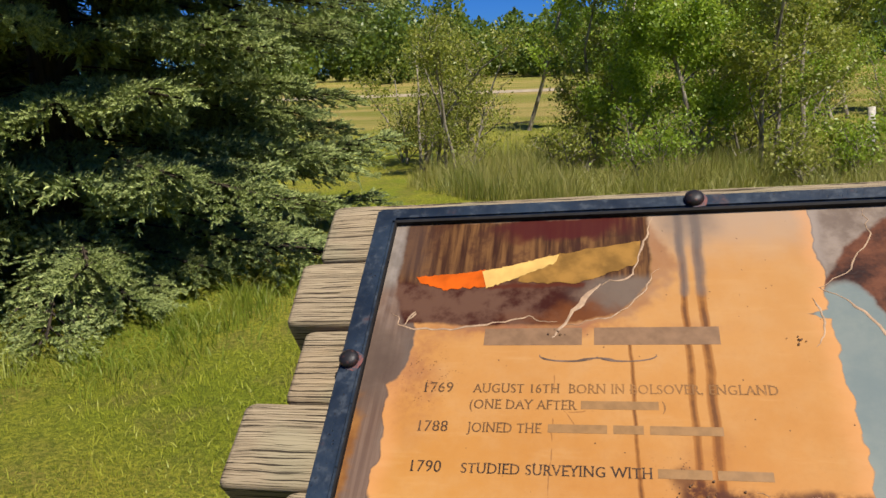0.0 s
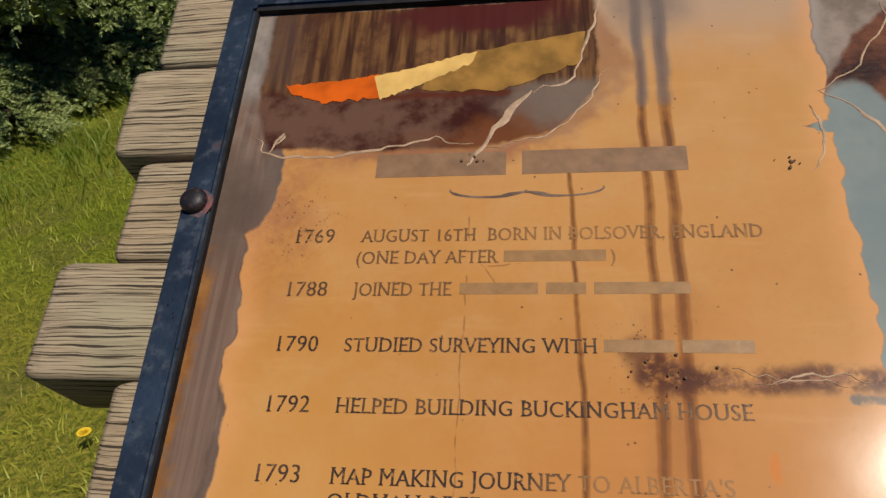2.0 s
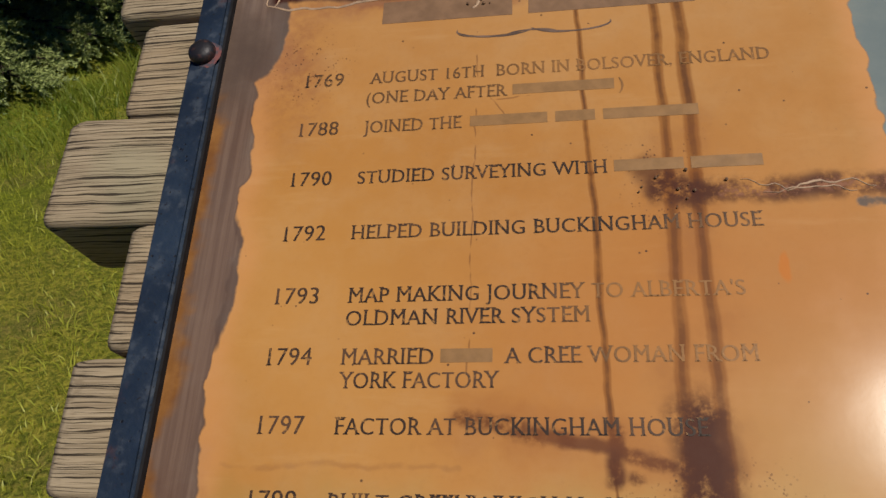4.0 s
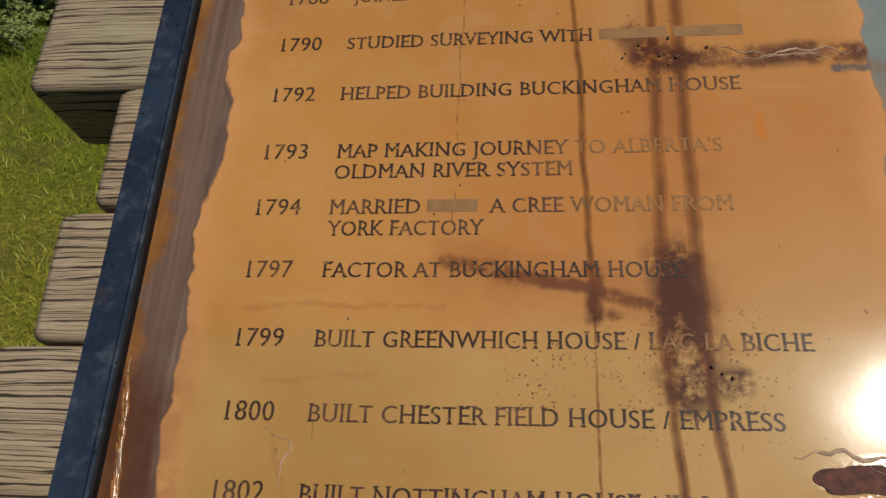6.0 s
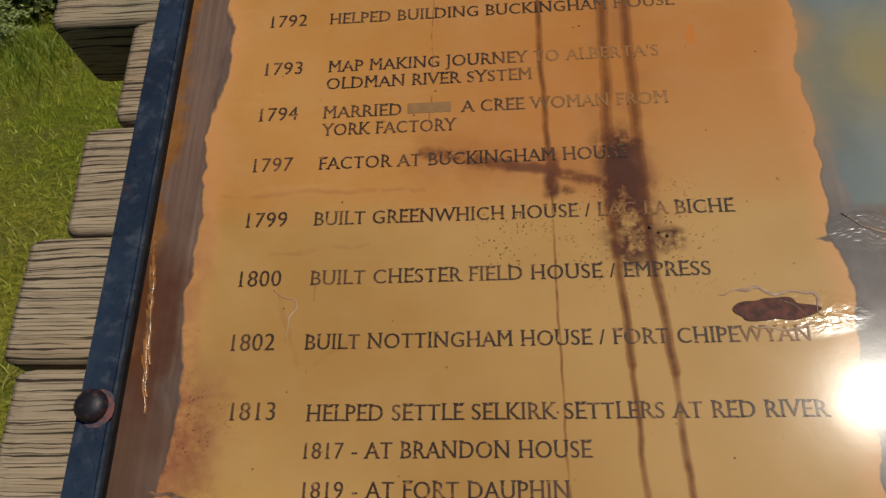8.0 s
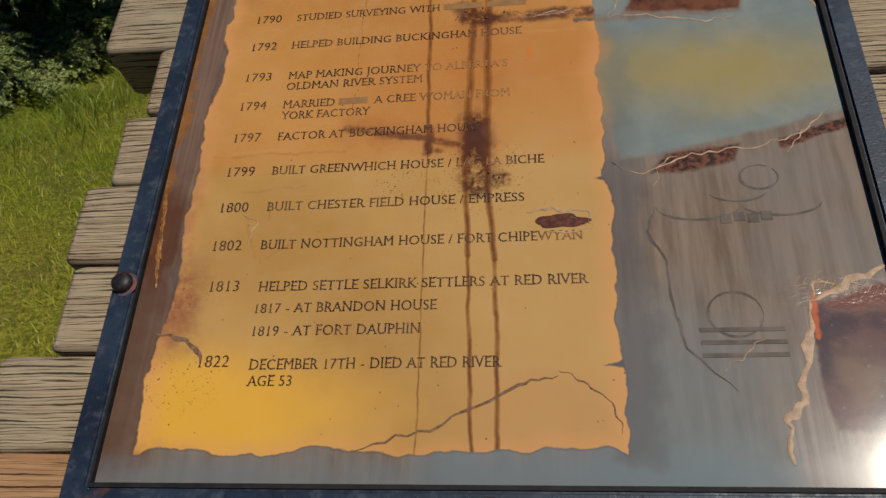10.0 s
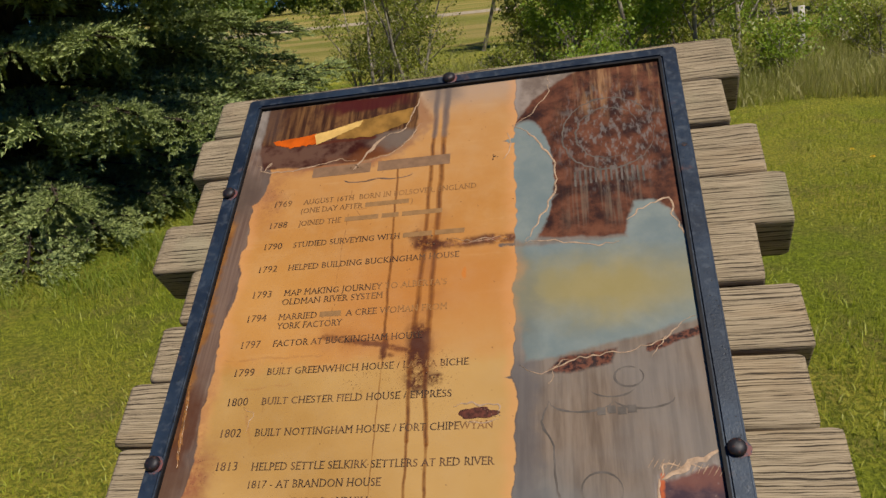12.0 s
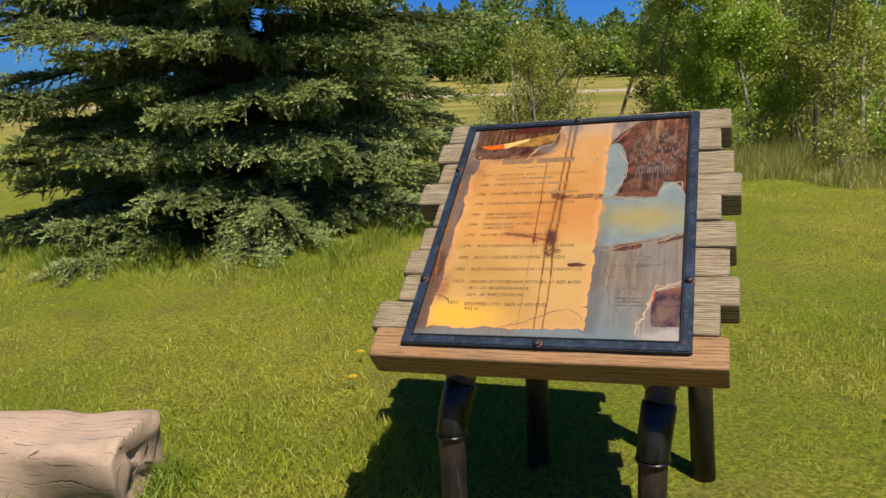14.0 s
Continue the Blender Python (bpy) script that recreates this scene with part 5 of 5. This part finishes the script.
def build_spruce(x, y, height, reach):
    r = np.random.default_rng(21)
    tree = tagged(new("blue_spruce"), "large blue-green spruce with drooping layered branches down to the grass", "tree")
    tree.location = (x, y, 0)
    bm = bmesh.new()
    ring_tube(bm, [(0, 0, -0.1), (0.02, 0, 0.6), (0, 0.03, 2.5), (0, 0, height * 0.6), (0, 0, height)], [0.24, 0.19, 0.15, 0.08, 0.01], 14)
    smooth(part("trunk", bm, DARK_BARK, tree, "dark scaly spruce trunk"))
    fine = [branch_kind(r, 23, 38, 0.024, 0.0042) for _ in range(6)]
    coarse = [branch_kind(r, 15, 12, 0.042, 0.0090) for _ in range(3)]
    sparse = [branch_kind(r, 9, 7, 0.070, 0.016) for _ in range(2)]
    tris, lines = [], []
    z, turn = 0.34, 0.0
    while z < height - 0.5:
        length = (reach * (1 - z / height) ** 0.85 + 0.12) * (0.86 if z < 0.4 else 1.0)
        low = z < 2.8
        count = 25 if low else 11
        for k in range(count):
            a = turn + 2 * math.pi * (k + r.uniform(-0.3, 0.3)) / count
            # the side that faces the lawn carries the fine shoots
            inner = low and k % 5 < 2
            kind, mid, wood = fine[r.integers(0, 6)] if low and not inner and math.cos(a + 0.95) > -0.5 else coarse[r.integers(0, 3)] if low and math.cos(a + 0.95) > -0.5 else sparse[r.integers(0, 2)]
            ln = length * (r.uniform(0.40, 0.66) if inner else r.uniform(0.70, 1.10))
            tilt = r.uniform(-0.16, 0.12) + (0.04 if z < 0.5 else 0.0)
            c, s = math.cos(a), math.sin(a)
            ct, st = math.cos(tilt), math.sin(tilt)
            m = np.array([[c, -s, 0], [s, c, 0], [0, 0, 1]]) @ np.array([[ct, 0, -st], [0, 1, 0], [st, 0, ct]])
            spread = np.array([ln, ln * r.uniform(0.46, 0.62), max(0.8, ln * 0.62)])
            # shoots keep their own size: only their places are stretched
            grow = mid[:, None, :] * spread + kind * (1.25 if low else 1.6)
            root = np.array([0, 0, z + r.uniform(-0.13, 0.13)])
            tris.append(grow @ m.T + root)
            lines += [(m @ (p * spread) + root, m @ (q * spread) + root, ln) for p, q in wood] if low else []
        z += 0.36 if low else 0.42
        turn += 0.7
    tris = np.concatenate(tris)
    tris[:, :, 2] = np.maximum(tris[:, :, 2], 0.02)
    from_arrays("crown", tris.reshape(-1, 3), np.arange(len(tris) * 3).reshape(-1, 3), NEEDLES, tree, "dense blue-green needles")
    # limbs: three-sided sticks
    p = np.array([l[0] for l in lines])
    q = np.array([l[1] for l in lines])
    d = q - p
    a = np.cross(d, r.normal(0, 1, d.shape))
    a /= np.linalg.norm(a, axis=1)[:, None]
    b = np.cross(d, a)
    b /= np.linalg.norm(b, axis=1)[:, None]
    v, f = [], []
    for k in range(3):
        o = (a * math.cos(k * 2.094) + b * math.sin(k * 2.094))
        v += [p + o * 0.011, q + o * 0.006]
    verts = np.stack(v, 1).reshape(-1, 3)
    i = np.arange(len(p))[:, None] * 6
    faces = np.concatenate([i + [0, 1, 3, 2], i + [2, 3, 5, 4], i + [4, 5, 1, 0]], 1).reshape(-1, 4)
    from_arrays("inner_wood", verts, faces, DARK_BARK, tree, "thin dark dead-looking inner limbs")
    return tree


build_spruce(-3.9, 4.3, 8.5, 2.62)


# ---------------------------------------------------------------- broadleaf trees
def build_tree(name, x, y, height, spread, leaves, seed, material, label, leaf=0.045, stems=1, bare=0.18):
    """Stems that fork into limbs, with leaves in clumps round the outer wood."""
    r = random.Random(seed)
    g = np.random.default_rng(seed)
    tree = tagged(new(name), label, "tree" if height > 2.5 else "bush")
    z0 = float(ground_height(np.float64(x), np.float64(y)))
    tree.location = (x, y, z0)
    bm = bmesh.new()
    ends = []

    def limb(p, way, length, radius, depth):
        pts, rad = [p.copy()], [radius]
        d = way.normalized()
        steps = 5
        for k in range(steps):
            d = (d + Vector((r.gauss(0, 0.13), r.gauss(0, 0.13), r.gauss(0.03, 0.08)))).normalized()
            pts.append(pts[-1] + d * length / steps)
            rad.append(radius * (1 - 0.75 * (k + 1) / steps))
        ring_tube(bm, pts, rad, 7 if depth == 0 else 4, False)
        if depth >= 1:
            for k in range(2, steps + 1):
                ends.append(pts[k])
        if depth < 2:
            for k in range(9 if depth == 0 else 5):
                f = r.uniform(bare if depth == 0 else 0.25, 1.0)
                i = min(int(f * steps), steps - 1)
                q = pts[i].lerp(pts[i + 1], f * steps - i)
                a = r.uniform(0, 2 * math.pi)
                out = Vector((math.cos(a), math.sin(a), r.uniform(0.2, 1.0)))
                ln = (spread * (1.1 - 0.6 * f) if depth == 0 else length * 0.55) * r.uniform(0.7, 1.15)
                limb(q, (out + d * 0.3), ln, max(0.004, rad[i] * 0.5), depth + 1)

    for s in range(stems):
        a = 2 * math.pi * s / max(1, stems) + r.random()
        off = Vector((math.cos(a), math.sin(a), 0)) * (0.0 if stems == 1 else 0.16)
        limb(off - Vector((0, 0, 0.06)), Vector((off.x * 1.2 + r.gauss(0, 0.06), off.y * 1.2 + r.gauss(0, 0.06), 1)), height * r.uniform(0.8, 1.0), 0.007 * height + 0.012, 0)
    smooth(part("trunk", bm, BARK, tree, "pale slender stems and limbs"))
    e = np.array([tuple(p) for p in ends])
    pick = g.integers(0, len(e), leaves)
    c = e[pick] + g.normal(0, 1, (leaves, 3)) * np.array([0.10, 0.10, 0.08]) * (0.5 + spread * 0.35) * np.where(g.random(leaves) < 0.25, 1.8, 0.8)[:, None]
    c[:, 2] = np.maximum(c[:, 2], 0.08 + 0.25 * g.random(leaves))
    u = g.normal(0, 1, (leaves, 3))
    u /= np.linalg.norm(u, axis=1)[:, None]
    w = np.cross(u, g.normal(0, 1, (leaves, 3)))
    w /= np.linalg.norm(w, axis=1)[:, None]
    size = (leaf * g.uniform(0.6, 1.25, leaves))[:, None]
    verts = np.stack([c - u * size * 0.6, c + w * size * 0.38, c + u * size * 0.6, c - w * size * 0.38], 1).reshape(-1, 3)
    from_arrays("crown", verts, np.arange(leaves * 4).reshape(-1, 4), material, tree, "loose crown of small leaves")
    return tree


UNDER = "dense green undergrowth bush below the birches"
for i, (x, y, h, sp, n) in enumerate(((-0.1, 10.9, 1.5, 0.6, 3600), (0.9, 10.3, 1.5, 0.6, 4000), (1.9, 10.3, 1.6, 0.65, 4000), (2.6, 11.4, 1.6, 0.6, 4000), (3.9, 15.2, 1.7, 0.8, 4000), (5.4, 15.6, 1.6, 0.8, 4000),
                                      (7.0, 16.0, 1.8, 0.9, 4000))):
    build_tree("undergrowth_bush", x, y, h, sp, int(n * 1.6), 400 + i, LEAVES if i % 2 else PALE_LEAVES, UNDER, 0.036, 3, 0.02)
BIRCH = "slender leafy birch with pale stem in rough grass"
SAPLING = "thin young tree with sparse yellow-green leaves"
for i, (x, y, h, sp, n) in enumerate((
        (0.0, 10.9, 2.9, 0.8, 10000), (0.5, 9.5, 3.2, 0.8, 12000), (1.2, 9.0, 3.3, 0.9, 13000), (2.1, 9.3, 3.4, 1.0, 13000), (2.7, 10.4, 3.6, 1.0, 13000), (0.5, 12.4, 3.8, 1.0, 12000),
        (1.5, 12.2, 4.0, 1.2, 12000), (2.8, 13.0, 4.2, 1.2, 12000), (3.4, 18.0, 5.2, 1.5, 9000), (4.9, 17.4, 5.0, 1.5, 9000), (6.4, 18.2, 5.4, 1.5, 9000),
        (8.0, 17.6, 5.4, 1.6, 9000), (9.8, 19.0, 5.8, 1.6, 9000), (0.2, 16.5, 4.6, 1.3, 8000), (1.8, 17.0, 5.0, 1.4, 8000))):
    build_tree("birch_tree", x, y, h, sp, int(n * 1.2), 100 + i, LEAVES if i % 3 else PALE_LEAVES, BIRCH, 0.040 if y < 15 else 0.066, 1 if i % 3 else 2, 0.06)
for i, (x, y, h, sp, n) in enumerate(((-1.85, 9.3, 2.0, 0.6, 5200), (-2.4, 9.7, 2.2, 0.6, 4600), (-2.1, 10.9, 2.2, 0.7, 4200), (-2.8, 10.6, 1.5, 0.6, 4200))):
    build_tree("sapling", x, y, h, sp, n, 200 + i, PALE_LEAVES, SAPLING, 0.034, 3, 0.05)
build_tree("birch_tree", -1.7, 16.5, 5.2, 0.9, 2200, 231, LEAVES, "tall thin birch with open crown against the sky", 0.07)
for i, (x, y, h, sp, n) in enumerate(((0.7, 8.3, 0.9, 0.4, 2200), (2.2, 8.0, 0.8, 0.4, 2200), (2.8, 8.1, 0.7, 0.4, 2200), (4.1, 8.9, 0.8, 0.45, 2200), (4.3, 10.9, 0.7, 0.45, 2200), (-0.3, 9.1, 0.8, 0.4, 1600), (5.0, 10.6, 0.9, 0.5, 2200), (4.6, 12.2, 0.7, 0.5, 2000))):
    build_tree("bush", x, y, h, sp, n, 300 + i, PALE_LEAVES if i % 2 else LEAVES, "low green leafy bush in tall grass", 0.036, 3, 0.05)


# ---------------------------------------------------------------- far things
def far_woods():
    """A closed wood behind the meadow and all round, as many clumps of leaves."""
    g = np.random.default_rng(8)
    n = 330
    a = np.concatenate([g.uniform(-0.52, 0.75, 210), g.uniform(0.75, 2 * math.pi - 1.25, n - 210)])
    d = np.concatenate([g.uniform(46, 62, 210), g.uniform(30, 50, n - 210)])
    h = g.uniform(5.0, 9.0, n) * np.where((a > -0.45) & (a < 0.0), np.where(a < -0.2, 0.68, 0.52), 1.0)
    cx, cy = np.sin(a) * d, np.cos(a) * d
    c = []
    for i in range(n):
        per = 750 if i < 210 else 110
        t, ang = g.random(per), g.uniform(0, 2 * math.pi, per)
        rad = (1.2 + 1.3 * g.random()) * np.sin(np.clip(t * 1.05, 0, 1) * math.pi) ** 0.6 * np.sqrt(g.random(per)) * (1 + 0.35 * np.sin(ang * 3 + g.uniform(0, 6)))
        c.append(np.stack([cx[i] + rad * np.cos(ang), cy[i] + rad * np.sin(ang), ground_height(cx[i], cy[i]) + 0.1 + t * h[i]], 1))
    c = np.concatenate(c)
    m = len(c)
    u = g.normal(0, 1, (m, 3))
    u /= np.linalg.norm(u, axis=1)[:, None]
    w = np.cross(u, g.normal(0, 1, (m, 3)))
    w /= np.linalg.norm(w, axis=1)[:, None]
    s = np.where(np.arange(m) < 210 * 750, g.uniform(0.09, 0.18, m), g.uniform(0.25, 0.5, m))[:, None]
    verts = np.stack([c - u * s, c + w * s * 0.7, c + u * s, c - w * s * 0.7], 1).reshape(-1, 3)
    return tagged(from_arrays("far_woods", verts, np.arange(m * 4).reshape(-1, 4), FAR_LEAVES), "dense green wood beyond the meadow", "trees", kind="stuff")


far_woods()
# pale gravel track across the meadow
bm = bmesh.new()
prev = None
for k in range(20):
    x = -40 + k * 2.0
    y = 33 + 0.6 * math.sin(x * 0.1)
    cur = [bm.verts.new((x, y - 0.9, float(ground_height(0, y - 0.9)) + 0.03)), bm.verts.new((x, y + 0.9, float(ground_height(0, y + 0.9)) + 0.03))]
    if prev:
        bm.faces.new((prev[0], cur[0], cur[1], prev[1]))
    prev = cur
tagged(part("track", bm, ROAD), "pale gravel track crossing the dry meadow", "track", kind="structure")

bm = bmesh.new()
ring_tube(bm, [(0, 0, -0.2), (0.01, 0, 0.3), (-0.01, 0, 0.70)], [0.055, 0.05, 0.045], 9)
post = tagged(smooth(part("fence_post", bm, POST)), "bleached wooden post standing in long grass", "post")
post.location = (3.42, 10.1, 0)


# ---------------------------------------------------------------- timber log seat
def log_seat():
    bm = timber(1.9, 0.33, 0.25, 0.060, 17, 0.024, 60, 0.035)
    ob = smooth(part("squared_log", bm, LOG_WOOD))
    ob.matrix_world = pose(-1.06, -0.66, 0.252, 0, 0, 180 + 12)
    return tagged(ob, "heavy squared weathered log with deep cracks lying on the lawn", "log")


log_seat()


# ---------------------------------------------------------------- dandelions
def dandelion_kind():
    root = tagged(new("dandelion"), "yellow dandelion flower in the lawn", "flower", "dandelions in the lawn")
    bm = bmesh.new()
    ring_tube(bm, [(0, 0, -0.01), (0.004, 0, 0.05), (0.002, 0.002, 0.085)], [0.0018, 0.0016, 0.0014], 5)
    part("stem", bm, LAWN, root, "thin green stem")
    bm = bmesh.new()
    for ring, (n, rad, z) in enumerate(((16, 0.018, 0.086), (12, 0.012, 0.090), (7, 0.006, 0.093))):
        for k in range(n):
            a = 2 * math.pi * k / n + ring
            c, s = math.cos(a), math.sin(a)
            bm.faces.new([bm.verts.new(v) for v in ((0.002 + 0.002 * c, 0.002 + 0.002 * s, 0.085), (0.002 + rad * c - 0.003 * s, 0.002 + rad * s + 0.003 * c, z), (0.002 + rad * c + 0.003 * s, 0.002 + rad * s - 0.003 * c, z))])
    part("flower_head", bm, YELLOW, root, "many-petalled yellow head")
    return root


flower = dandelion_kind()
SPOTS = [(2.32, 4.18), (2.40, 4.02), (1.48, 0.56), (-0.86, 0.68), (-0.75, 0.37), (3.0, 3.1)]
flower.matrix_world = pose(*SPOTS[0], 0)
for i, (x, y) in enumerate(SPOTS[1:]):
    copy_thing(flower, pose(x, y, -0.02, 0, 0, 37 * i))
